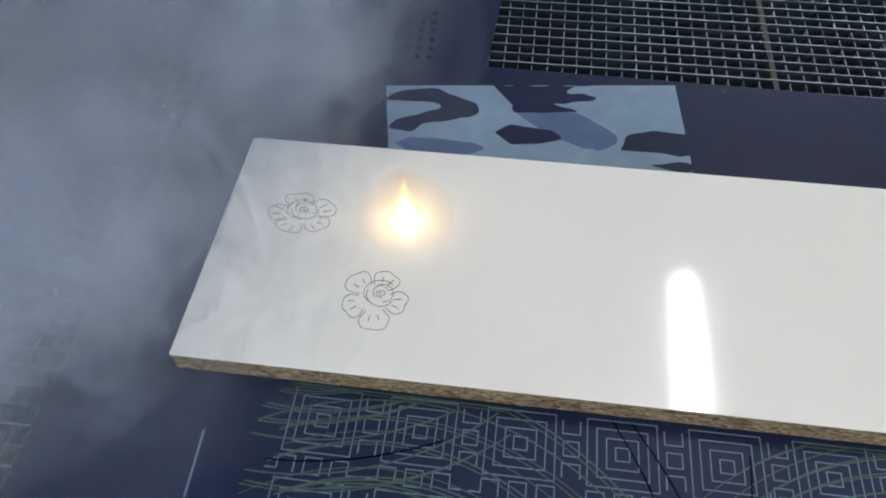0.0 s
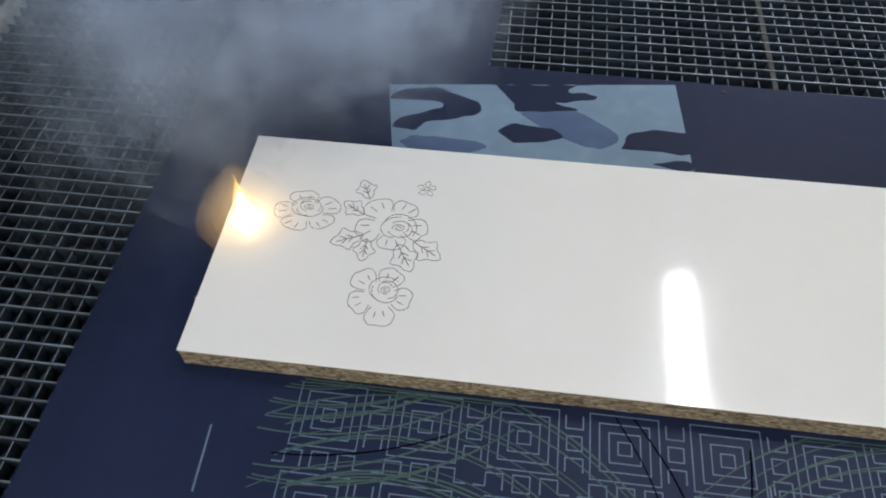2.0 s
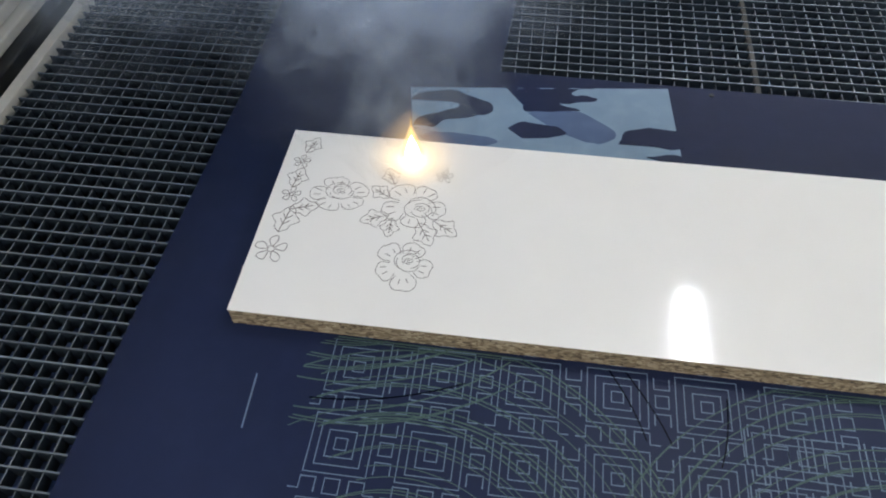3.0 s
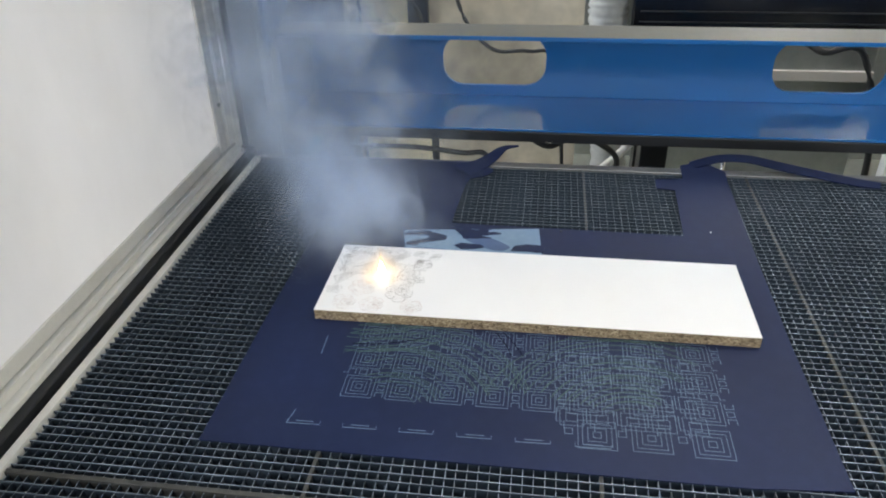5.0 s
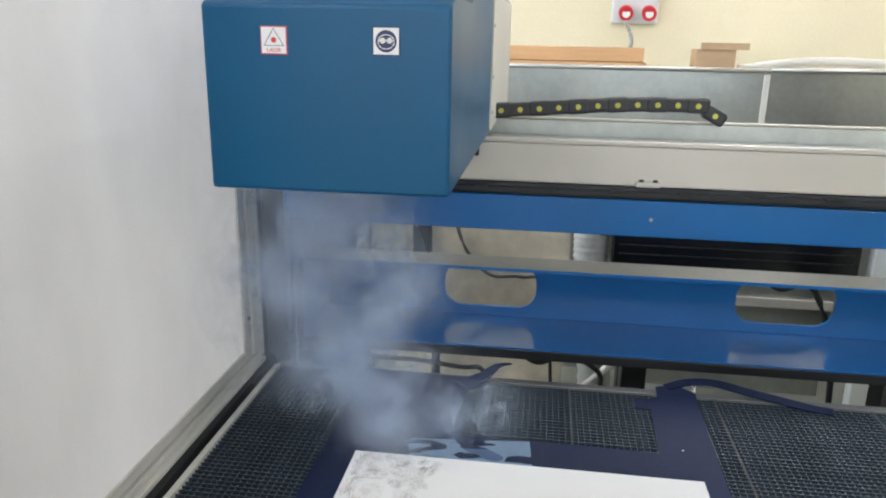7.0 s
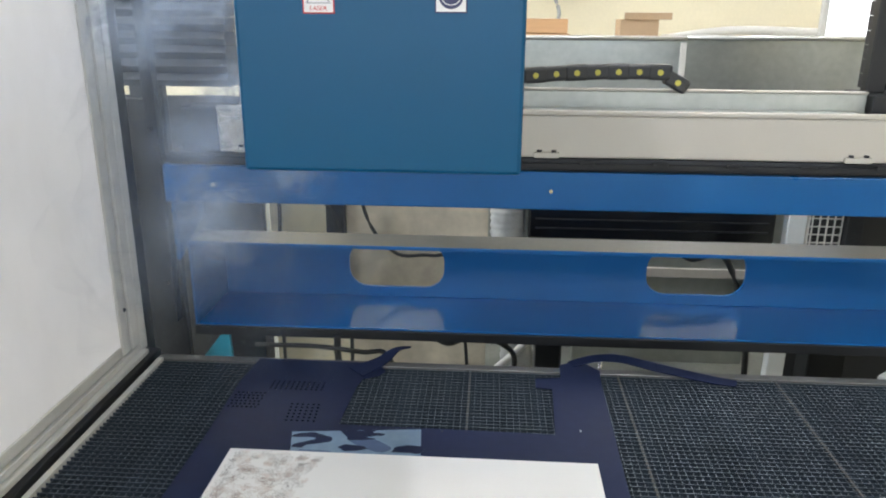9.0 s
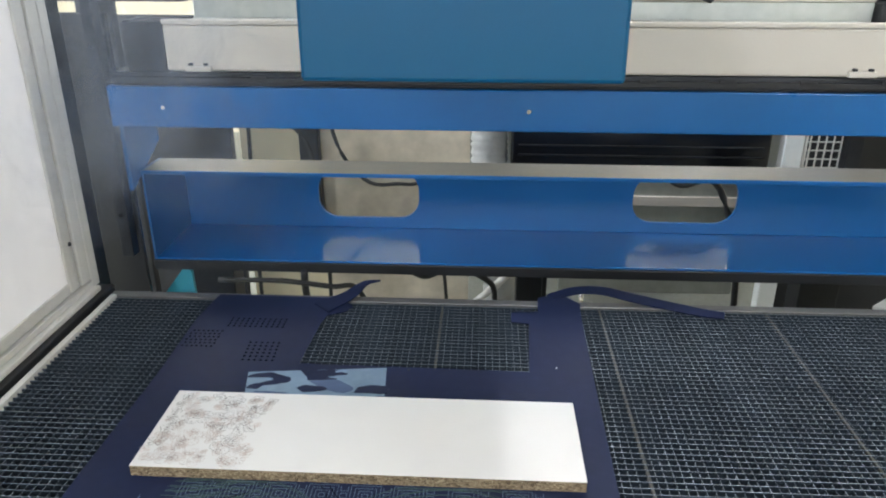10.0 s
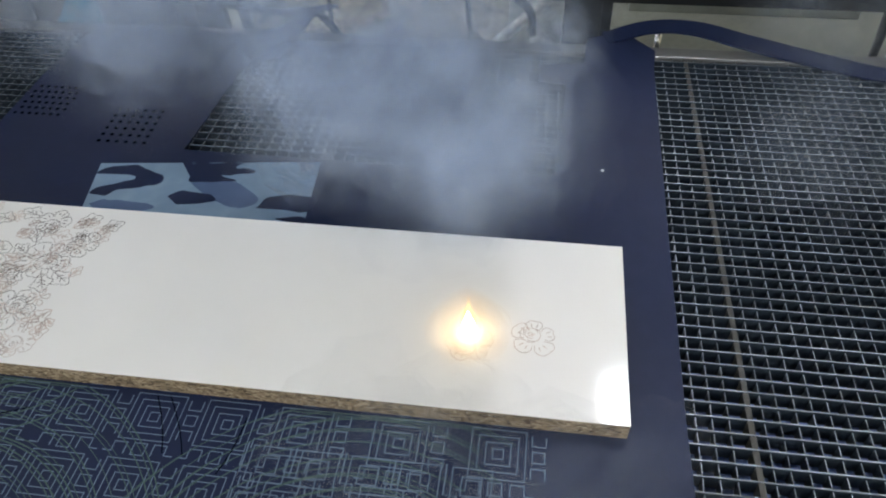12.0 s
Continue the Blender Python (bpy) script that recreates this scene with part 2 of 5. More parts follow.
def add_box(bm, x0, x1, y0, y1, z0, z1, r=0.0, seg=2, mi=0):
    v = [bm.verts.new(p) for p in ((x0, y0, z0), (x1, y0, z0), (x1, y1, z0), (x0, y1, z0), (x0, y0, z1), (x1, y0, z1), (x1, y1, z1), (x0, y1, z1))]
    fs = [bm.faces.new([v[i] for i in f]) for f in ((3, 2, 1, 0), (4, 5, 6, 7), (0, 1, 5, 4), (1, 2, 6, 5), (2, 3, 7, 6), (3, 0, 4, 7))]
    for f in fs:
        f.material_index = mi
    if r:
        es = list({e for f in fs for e in f.edges})
        bmesh.ops.bevel(bm, geom=es, offset=r, segments=seg, profile=0.5, affect="EDGES")
    return bm


def box(x0, x1, y0, y1, z0, z1, r=0.0, seg=2):
    return add_box(bmesh.new(), x0, x1, y0, y1, z0, z1, r, seg)


def extrude_outline(pts, z0, z1, bm=None):
    """A closed plan outline as a slab."""
    bm = bm or bmesh.new()
    lo = [bm.verts.new((x, y, z0)) for x, y in pts]
    hi = [bm.verts.new((x, y, z1)) for x, y in pts]
    n = len(pts)
    top = bm.faces.new(hi)
    bot = bm.faces.new(lo[::-1])
    for i in range(n):
        bm.faces.new((lo[i], lo[(i + 1) % n], hi[(i + 1) % n], hi[i]))
    bmesh.ops.recalc_face_normals(bm, faces=bm.faces)
    bmesh.ops.triangulate(bm, faces=[top, bot])
    return bm


def profile_x(pts, x0, x1):
    """A closed (y, z) outline pulled along x."""
    bm = bmesh.new()
    a = [bm.verts.new((x0, y, z)) for y, z in pts]
    b = [bm.verts.new((x1, y, z)) for y, z in pts]
    n = len(pts)
    bm.faces.new(a)
    bm.faces.new(b[::-1])
    for i in range(n):
        bm.faces.new((a[i], b[i], b[(i + 1) % n], a[(i + 1) % n]))
    bmesh.ops.recalc_face_normals(bm, faces=bm.faces)
    return bm


def add_tube(bm, pts, r, n=8):
    """A round tube along points."""
    pts = [Vector(p) for p in pts]
    rings = []
    for i, p in enumerate(pts):
        d = (pts[min(i + 1, len(pts) - 1)] - pts[max(i - 1, 0)]).normalized()
        u = d.orthogonal().normalized() if abs(d.z) > 0.9 else Vector((0, 0, 1)).cross(d).normalized()
        w = d.cross(u)
        rr = r(i / (len(pts) - 1)) if callable(r) else r
        rings.append([bm.verts.new(p + rr * (math.cos(k * math.tau / n) * u + math.sin(k * math.tau / n) * w)) for k in range(n)])
    for a, b in zip(rings, rings[1:]):
        for k in range(n):
            bm.faces.new((a[k], a[(k + 1) % n], b[(k + 1) % n], b[k])).smooth = True
    bm.faces.new(rings[0][::-1])
    bm.faces.new(rings[-1])
    return bm


def spline(pts, n=8):
    """Catmull-Rom points through pts."""
    P = [Vector(p) for p in pts]
    P = [2 * P[0] - P[1]] + P + [2 * P[-1] - P[-2]]
    out = []
    for i in range(1, len(P) - 2):
        for k in range(n):
            t = k / n
            a, b, c, d = P[i - 1:i + 3]
            out.append(0.5 * (2 * b + (c - a) * t + (2 * a - 5 * b + 4 * c - d) * t * t + (3 * b - a - 3 * c + d) * t ** 3))
    out.append(P[-2])
    return out


def add_disc(bm, c, r, axis="z", h=0.002, n=20):
    """A short cylinder, its base centred at c, pointing along +z, -y or +x."""
    out = []
    for s in (0, h):
        ring = []
        for k in range(n):
            a = k * math.tau / n
            u, w = r * math.cos(a), r * math.sin(a)
            p = {"z": (c[0] + u, c[1] + w, c[2] + s), "y": (c[0] + u, c[1] - s, c[2] + w), "x": (c[0] + s, c[1] + u, c[2] + w)}[axis]
            ring.append(bm.verts.new(p))
        out.append(ring)
    bm.faces.new(out[0][::-1])
    bm.faces.new(out[1])
    for k in range(n):
        bm.faces.new((out[0][k], out[0][(k + 1) % n], out[1][(k + 1) % n], out[1][k]))
    return bm


def add_line(bm, pts, w, z, h=0.0003, closed=False):
    """A thin raised ribbon lying flat, along plan points."""
    P = [Vector((p[0], p[1])) for p in pts]
    n = len(P)
    rows = []
    for i in range(n):
        a = P[(i - 1) % n] if closed or i > 0 else P[i]
        b = P[(i + 1) % n] if closed or i < n - 1 else P[i]
        d = (b - a)
        d = d.normalized() if d.length > 1e-9 else Vector((1, 0))
        u = Vector((-d.y, d.x)) * w / 2
        p, q = P[i] + u, P[i] - u
        rows.append([bm.verts.new((p.x, p.y, z)), bm.verts.new((p.x, p.y, z + h)), bm.verts.new((q.x, q.y, z + h)), bm.verts.new((q.x, q.y, z))])
    m = n if closed else n - 1
    for i in range(m):
        a, b = rows[i], rows[(i + 1) % n]
        for k in range(3):
            bm.faces.new((a[k], b[k], b[k + 1], a[k + 1]))
    return bm


def polar(c, f, n, a0=0.0, a1=math.tau):
    return [(c[0] + f(a) * math.cos(a), c[1] + f(a) * math.sin(a)) for a in (a0 + (a1 - a0) * k / n for k in range(n + 1))]


# ---- room ----
FLOOR = -0.85
structure = lambda ob, label: tagged(ob, label, "", "", "structure")
structure(part("floor", box(-4.6, 6.2, -4.2, 6.2, FLOOR - 0.1, FLOOR), M["concrete"]), "worn grey-green concrete workshop floor")
structure(part("wall_north", box(-4.6, 6.2, 6.2, 6.4, FLOOR, CEIL), M["wallpaint"]), "cream painted workshop wall behind the machine")


def pierced(name, along, a0, a1, b0, b1, w0, w1, z0, z1):
    """A wall with one long window opening through it; along: x or y."""
    bm = bmesh.new()
    for p0, p1, q0, q1 in ((a0, a1, FLOOR, z0), (a0, a1, z1, CEIL + 0.1), (a0, w0, z0, z1), (w1, a1, z0, z1)):
        add_box(bm, *((p0, p1, b0, b1) if along == "x" else (b0, b1, p0, p1)), q0, q1)
    structure(part(name, bm, M["wallpaint"]), "unseen cream workshop wall with a window added for fill light")


# window openings added in unseen walls, to go with the fill lamps
pierced("wall_south", "x", -4.6, 6.2, -4.4, -4.2, -2.2, 3.8, 0.7, 2.3)
pierced("wall_west", "y", -4.4, 6.4, -4.8, -4.6, -2.0, 4.0, 0.7, 2.3)
for along, name in (("x", "window_1"), ("y", "window_2")):
    wt = thing(name, "unseen window with grey mullions, added for fill light", "window", "", "structure")
    for k in range(7):
        p = (-2.2 if along == "x" else -2.0) + k * 0.99
        part("mullion", box(p, p + 0.05, -4.30, -4.26, 0.7, 2.3, 0.004) if along == "x" else box(-4.70, -4.66, p, p + 0.05, 0.7, 2.3, 0.004), M["alu_paint"], wt)
structure(part("wall_east", box(6.2, 6.4, -4.4, 6.4, FLOOR, CEIL), M["wallpaint"]), "cream painted workshop wall")
structure(part("ceiling", box(-4.8, 6.4, -4.4, 6.4, CEIL + 0.1, CEIL + 0.25), M["ceilpaint"]), "pale workshop ceiling with long lamps")


def ceiling_lamp(x, y):
    t = thing("ceiling_lamp", "long white fluorescent ceiling lamp, switched on; extra copies are added fill", "lamp", "ceiling lamps", m=pose(x, y, CEIL))
    part("housing", box(-0.11, 0.11, -0.63, 0.63, 0.03, 0.098, 0.01), M["white_metal"], t)
    part("diffuser", box(-0.050, 0.050, -0.60, 0.60, 0.0, 0.028, 0.008), M["tube"], t, "glowing diffuser")
    return t


first = ceiling_lamp(*LAMPS[0])
for xy in LAMPS[1:]:
    copy_thing(first, pose(*xy, CEIL))

# ---- cutting bed ----
BX0, BX1, BY0, BY1 = -0.579, 1.945, -0.62, 0.985
CELL = 0.016
bed = thing("cutting_bed", "dark steel grid cutting bed of a laser machine", "machine bed", "", "structure")
part("tray", box(BX0, BX1, BY0, BY1, -0.128, -0.122), M["tray"], bed, "dark blue dust tray under the grid")
part("rear_beam", box(BX0 - 0.02, BX1, BY1, BY1 + 0.03, -0.13, 0.002, 0.002), M["dusty"], bed, "dusty steel rear edge profile")
part("front_beam", box(BX0 - 0.02, BX1, BY0 - 0.03, BY0, -0.13, 0.002, 0.002), M["dusty"], bed)
part("left_edge", box(BX0 - 0.016, BX0 - 0.001, BY0, BY1, -0.13, 0.006, 0.001), M["alu_paint"], bed, "pale aluminium edge strip")
part("right_edge", box(BX1, BX1 + 0.014, BY0, BY1, -0.13, 0.006, 0.001), M["alu_paint"], bed)
part("cabinet_front", box(BX0 - 0.02, BX1 + 0.014, BY0 - 0.028, BY0 - 0.004, FLOOR, -0.135, 0.003), M["blue"], bed, "blue sheet metal front")
for sx in (BX0 + 0.03, BX1 - 0.06):
    for sy in (BY0 + 0.04, BY1 - 0.04):
        part("leg", box(sx - 0.03, sx + 0.03, sy - 0.03, sy + 0.03, FLOOR, -0.125, 0.004), M["black"], bed)
SEAMS = [-0.127, 0.291, 0.694, 1.115, 1.53]
for s in SEAMS:
    part("seam_bar", box(s - 0.0028, s + 0.0028, BY0, BY1, -0.019, -0.0010), M["seam"], bed, "double bar where two grid panels meet")
part("seam_bar", box(BX0, BX1, -0.130, -0.122, -0.019, 0.0003), M["seam"], bed, "double bar where two grid panels meet")

# ---- rubber sheet on the bed ----
MX0, MX1, MY0 = -0.316, 0.637, -0.037
mat_thing = thing("rubber_sheet", "navy blue rubber engraving sheet with cut window, on the grid bed", "sheet")
ZM = 0.003
# pieces of the sheet round the cut-out window
outline_left = [(MX0, MY0), (MX0 - 0.002, 0.30), (MX0 + 0.002, 0.60), (MX0 - 0.004, 0.87), (MX0 + 0.01, 1.005), (0.03, 1.0), (0.06, 0.955), (0.045, 0.926), (0.005, 0.905), (-0.004, 0.859), (-0.014, 0.672), (-0.014, 0.60), (-0.014, MY0)]
outline_mid = [(-0.014, MY0), (-0.014, 0.672), (0.20, 0.669), (0.499, 0.664), (0.499, MY0)]
outline_right = [(0.499, MY0), (0.499, 0.664), (0.509, 0.886), (0.466, 0.893), (0.468, 0.943), (0.535, 0.95), (0.54, 1.03), (0.60, 1.06), (0.648, 1.0), (0.643, 0.95), (0.636, 0.56), (0.633, 0.30), (0.637, MY0 + 0.01)]
bm = bmesh.new()
for o in (outline_left, outline_mid, outline_right):
    extrude_outline(o, 0.0008, ZM, bm)
part("sheet", bm, M["navy"], mat_thing)


def curled_strip(pts, w, name, label):
    """A bent strip of sheet that follows spline points."""
    P = spline(pts, 6)
    bm = bmesh.new()
    rows = []
    for i, p in enumerate(P):
        d = (P[min(i + 1, len(P) - 1)] - P[max(i - 1, 0)]).normalized()
        u = Vector((-d.y, d.x, 0)).normalized() * w(i / (len(P) - 1)) / 2
        rows.append([bm.verts.new(p + u), bm.verts.new(p - u), bm.verts.new(p - u - Vector((0, 0, 0.003))), bm.verts.new(p + u - Vector((0, 0, 0.003)))])
    for a, b in zip(rows, rows[1:]):
        for k in range(4):
            bm.faces.new((a[k], a[(k + 1) % 4], b[(k + 1) % 4], b[k]))
    bm.faces.new(rows[0])
    bm.faces.new(rows[-1][::-1])
    bmesh.ops.recalc_face_normals(bm, faces=bm.faces)
    return tagged(part(name, bm, M["navy"]), label, "offcut")


curled_strip([(0.57, 1.035, 0.004), (0.64, 1.055, 0.016), (0.71, 1.05, 0.020), (0.79, 1.02, 0.015), (0.87, 0.99, 0.011), (0.95, 0.962, 0.0075), (1.00, 0.945, 0.009)], lambda s: 0.035 + 0.012 * math.sin(3 * s), "rubber_offcut", "curled navy rubber offcut hanging over the bed edge")
curled_strip([(-0.02, 0.94, 0.006), (0.04, 1.00, 0.012), (0.08, 1.04, 0.03), (0.12, 1.05, 0.035)], lambda s: 0.06 * (1 - s) + 0.006, "rubber_offcut", "thin curled navy rubber offcut at the bed edge")

# printed camouflage swatch
quad = [(-0.097, 0.532), (0.195, 0.534), (0.1845, 0.6625), (-0.1165, 0.6295)]
part("swatch", extrude_outline(quad, ZM - 0.0002, ZM + 0.0003), M["pale_print"], mat_thing, "pale blue camouflage print")


def patch(pts, material, h, label):
    """A flat printed patch with a smooth closed outline."""
    P = [(*p, 0) for p in pts]
    loop = spline(P[-2:] + P + P[:2], 5)[10:-10]
    rag = lambda p: (p.x + 0.0042 * noise.noise(Vector((p.x * 75, p.y * 75, 1.3))), p.y + 0.0042 * noise.noise(Vector((p.x * 75, p.y * 75, 7.7))))
    part("camouflage_patch", extrude_outline([rag(p) for p in loop[:-1]], ZM, ZM + h), material, mat_thing, label)


DARK = "dark navy camouflage patch"
patch([(-0.112, 0.609), (-0.093, 0.625), (-0.065, 0.630), (-0.042, 0.622), (-0.019, 0.607), (-0.024, 0.591), (-0.069, 0.579), (-0.081, 0.565), (-0.104, 0.569), (-0.087, 0.585), (-0.056, 0.602), (-0.072, 0.608)], M["navy"], 0.0007, DARK)
patch([(-0.005, 0.641), (0.049, 0.647), (0.100, 0.6535), (0.078, 0.650), (0.072, 0.639), (0.100, 0.636), (0.093, 0.627), (0.060, 0.621), (0.083, 0.610), (0.025, 0.604), (0.018, 0.616)], M["navy"], 0.0008, DARK)
patch([(0.004, 0.572), (0.022, 0.584), (0.043, 0.583), (0.060, 0.579), (0.070, 0.568), (0.042, 0.560), (0.017, 0.558)], M["navy"], 0.0009, DARK)
patch([(0.127, 0.562), (0.141, 0.584), (0.192, 0.592), (0.196, 0.564), (0.158, 0.560)], M["navy"], 0.0010, DARK)
patch([(0.155, 0.541), (0.184, 0.552), (0.197, 0.545), (0.178, 0.534)], M["navy"], 0.0011, DARK)
MID = "mid blue camouflage patch"
patch([(0.025, 0.602), (0.080, 0.607), (0.121, 0.581), (0.107, 0.560), (0.067, 0.569), (0.043, 0.586)], M["mid_print"], 0.0005, MID)
patch([(-0.093, 0.547), (-0.071, 0.557), (-0.008, 0.553), (-0.024, 0.538), (-0.088, 0.535)], M["mid_print"], 0.0005, MID)

# rows of small holes
bm = bmesh.new()
for i in range(6):
    for j in range(6):
        add_disc(bm, (-0.145 + i * 0.0136 - j * 0.001, 0.680 + j * 0.0156, ZM - 0.0002), 0.0031, "z", 0.0006, 8)
for i in range(7):
    for j in range(6):
        add_disc(bm, (-0.306 + i * 0.0115 + (j % 2) * 0.003, 0.735 + j * 0.0145, ZM - 0.0002), 0.0031, "z", 0.0006, 8)
for i in range(11):
    for j in range(4):
        add_disc(bm, (-0.228 + i * 0.0135, 0.835 + j * 0.013, ZM - 0.0002), 0.0030, "z", 0.0006, 8)
tagged(part("hole_field", bm, M["dot"], mat_thing, "rows of small burnt holes"), kind="stuff")

# engraved key pattern
STEP = 0.0735
bm = bmesh.new()
zl, wl = ZM - 0.0001, 0.0012


def ring(cx, cy, h):
    add_line(bm, [(cx - h, cy - h), (cx + h, cy - h), (cx + h, cy + h), (cx - h, cy + h)], wl, zl, 0.0004, True)


COLUMNS = [-0.099 + 0.0743 * i for i in range(6)] + [0.366, 0.459]
for i, cx in enumerate(COLUMNS):
    for j in range(3):
        cy = 0.108 + j * 0.072
        for h in (0.0255, 0.0185, 0.0115, 0.0050):
            ring(cx, cy, h)
        ring(cx, cy + 0.0365, 0.0062)
        for s in (-1, 1):
            x, y = cx + s * 0.0135, cy + 0.0365
            add_line(bm, [(x, y - 0.006), (x, y + 0.006), (x + s * 0.0125, y + 0.006), (x + s * 0.0125, y - 0.004), (x + s * 0.021, y - 0.004)], wl, zl, 0.0004)
        mx = cx + 0.0372
        ring(mx, cy, 0.0056)
        for s in (-1, 1):
            add_line(bm, [(mx - 0.0065, cy + s * 0.022), (mx - 0.0065, cy + s * 0.0115), (mx + 0.0065, cy + s * 0.0115), (mx + 0.0065, cy + s * 0.022)], wl, zl, 0.0004)
for cx, cy in ((0.288, 0.041), (0.369, 0.043), (0.458, 0.041)):
    for h in (0.029, 0.022, 0.014, 0.006):
        ring(cx, cy, h)
    ring(cx - 0.043, cy + 0.004, 0.006)
# second pattern overlapped, slightly shifted
for i in range(5):
    for j in range(4):
        cx, cy = 0.25 + i * 0.047, 0.075 + j * 0.047
        ring(cx, cy, 0.018)
        ring(cx, cy, 0.009)
        add_line(bm, [(cx - 0.024, cy + 0.02), (cx - 0.024, cy - 0.01), (cx - 0.012, cy - 0.01), (cx - 0.012, cy - 0.026)], wl, zl, 0.0004)
for k in range(6):
    x = -0.193 + k * 0.0895
    add_line(bm, [(x, 0.021), (x, 0.0135), (x + 0.053, 0.0145), (x + 0.053, 0.021)], wl, zl, 0.0004)
    add_line(bm, [(x + 0.014, 0.0195), (x + 0.042, 0.020)], wl, zl, 0.0004)
add_line(bm, [(-0.186, 0.234), (-0.184, 0.183)], 0.0014, zl, 0.0005)
add_line(bm, [(-0.187, 0.044), (-0.193, 0.0135)], 0.0012, zl, 0.0004)
tagged(part("engraved_pattern", bm, M["engraved"], mat_thing, "pale engraved square key pattern"), kind="stuff")
# sweeping scratches
bm = bmesh.new()
rnd = random.Random(9)
inside = lambda p: -0.155 < p[0] < 0.50 and 0.075 + 0.04 * math.sin(9 * p[0]) < p[1] < 0.279
# concentric sweeps: centre, radii, step, angles in degrees
for cx, cy, ra, rb, step, d0, d1 in ((-0.045, 0.045, 0.055, 0.25, 0.0125, 12, 118), (0.345, 0.055, 0.05, 0.25, 0.0120, 62, 172), (-0.13, 0.46, 0.185, 0.262, 0.017, 258, 318)):
    r0 = ra
    while r0 < rb:
        a0, a1 = radians(d0 + rnd.uniform(-8, 10)), radians(d1 + rnd.uniform(-14, 8))
        ph = rnd.uniform(0, 6)
        pts = [p for p in polar((cx, cy), lambda a: r0 * (1 + 0.018 * math.sin(2 * a + ph)), 26, a0, a1) if inside(p)]
        for q in (0.0, 0.0032) if rnd.random() < 0.55 else (0.0,):
            if len(pts) > 3:
                add_line(bm, [(x + q, y + q * 0.8) for x, y in pts], rnd.uniform(0.0006, 0.0012), zl, 0.0005)
        r0 += step * rnd.uniform(0.7, 1.25)
tagged(part("scratch", bm, M["scratch"], mat_thing, "greenish curved scratches"), kind="stuff")
bm = bmesh.new()
for x, y, dx in ((0.117, 0.277, 0.028), (0.131, 0.277, 0.034), (-0.135, 0.222, 0.0), (0.215, 0.262, -0.012)):
    add_line(bm, [(x + dx * t + 0.004 * math.sin(2.5 * t), y - 0.062 * t) if dx else (x + 0.13 * t, y - 0.004 + 0.03 * t * t) for t in [k / 12 for k in range(13)]], 0.0010, zl, 0.0007)
tagged(part("knife_mark", bm, M["dot"], mat_thing, "thin black knife marks"), kind="stuff")
part("speck", add_disc(bmesh.new(), (0.56, 0.683, ZM - 0.0004), 0.002, "z", 0.0012, 8), M["sign_white"], mat_thing, "white speck")
part("speck", add_disc(bmesh.new(), (0.234, 0.657, ZM - 0.0004), 0.003, "z", 0.0012, 8), M["black"], mat_thing, "black speck")

# ---- chipboard panel ----
X0, X1, Y0, Y1, ZT = -0.2235, 0.577, 0.282, 0.5175, 0.025
panel = thing("chipboard_panel", "white laminated chipboard panel being engraved, lying on the rubber sheet", "board")
part("core", box(X0, X1, Y0, Y1, ZM, ZT - 0.001, 0.0006, 1), M["chip"], panel, "raw brown chipboard edge")
part("laminate", box(X0 - 0.0003, X1 + 0.0003, Y0 - 0.0003, Y1 + 0.0003, ZT - 0.001, ZT, 0.0003, 1), M["laminate"], panel, "glossy white laminate face")
part("lower_laminate", box(X0 + 0.001, X1 - 0.001, Y0 + 0.001, Y1 - 0.001, ZM - 0.0004, ZM + 0.0006), M["laminate"], panel)


# ---- engraved flowers ----
def petal(c, r, a, spread, rnd):
    """A wavy petal outline that starts and ends near c."""
    n = 14
    out = []
    for k in range(n + 1):
        s = k / n
        ang = a + (s - 0.5) * spread * (0.35 + 0.65 * math.sin(math.pi * s) ** 0.4)
        rad = r * (0.25 + 0.75 * math.sin(math.pi * s) ** 0.55) * (1 + 0.06 * math.sin(9 * s + a * 3))
        out.append((c[0] + rad * math.cos(ang), c[1] + rad * math.sin(ang)))
    return out


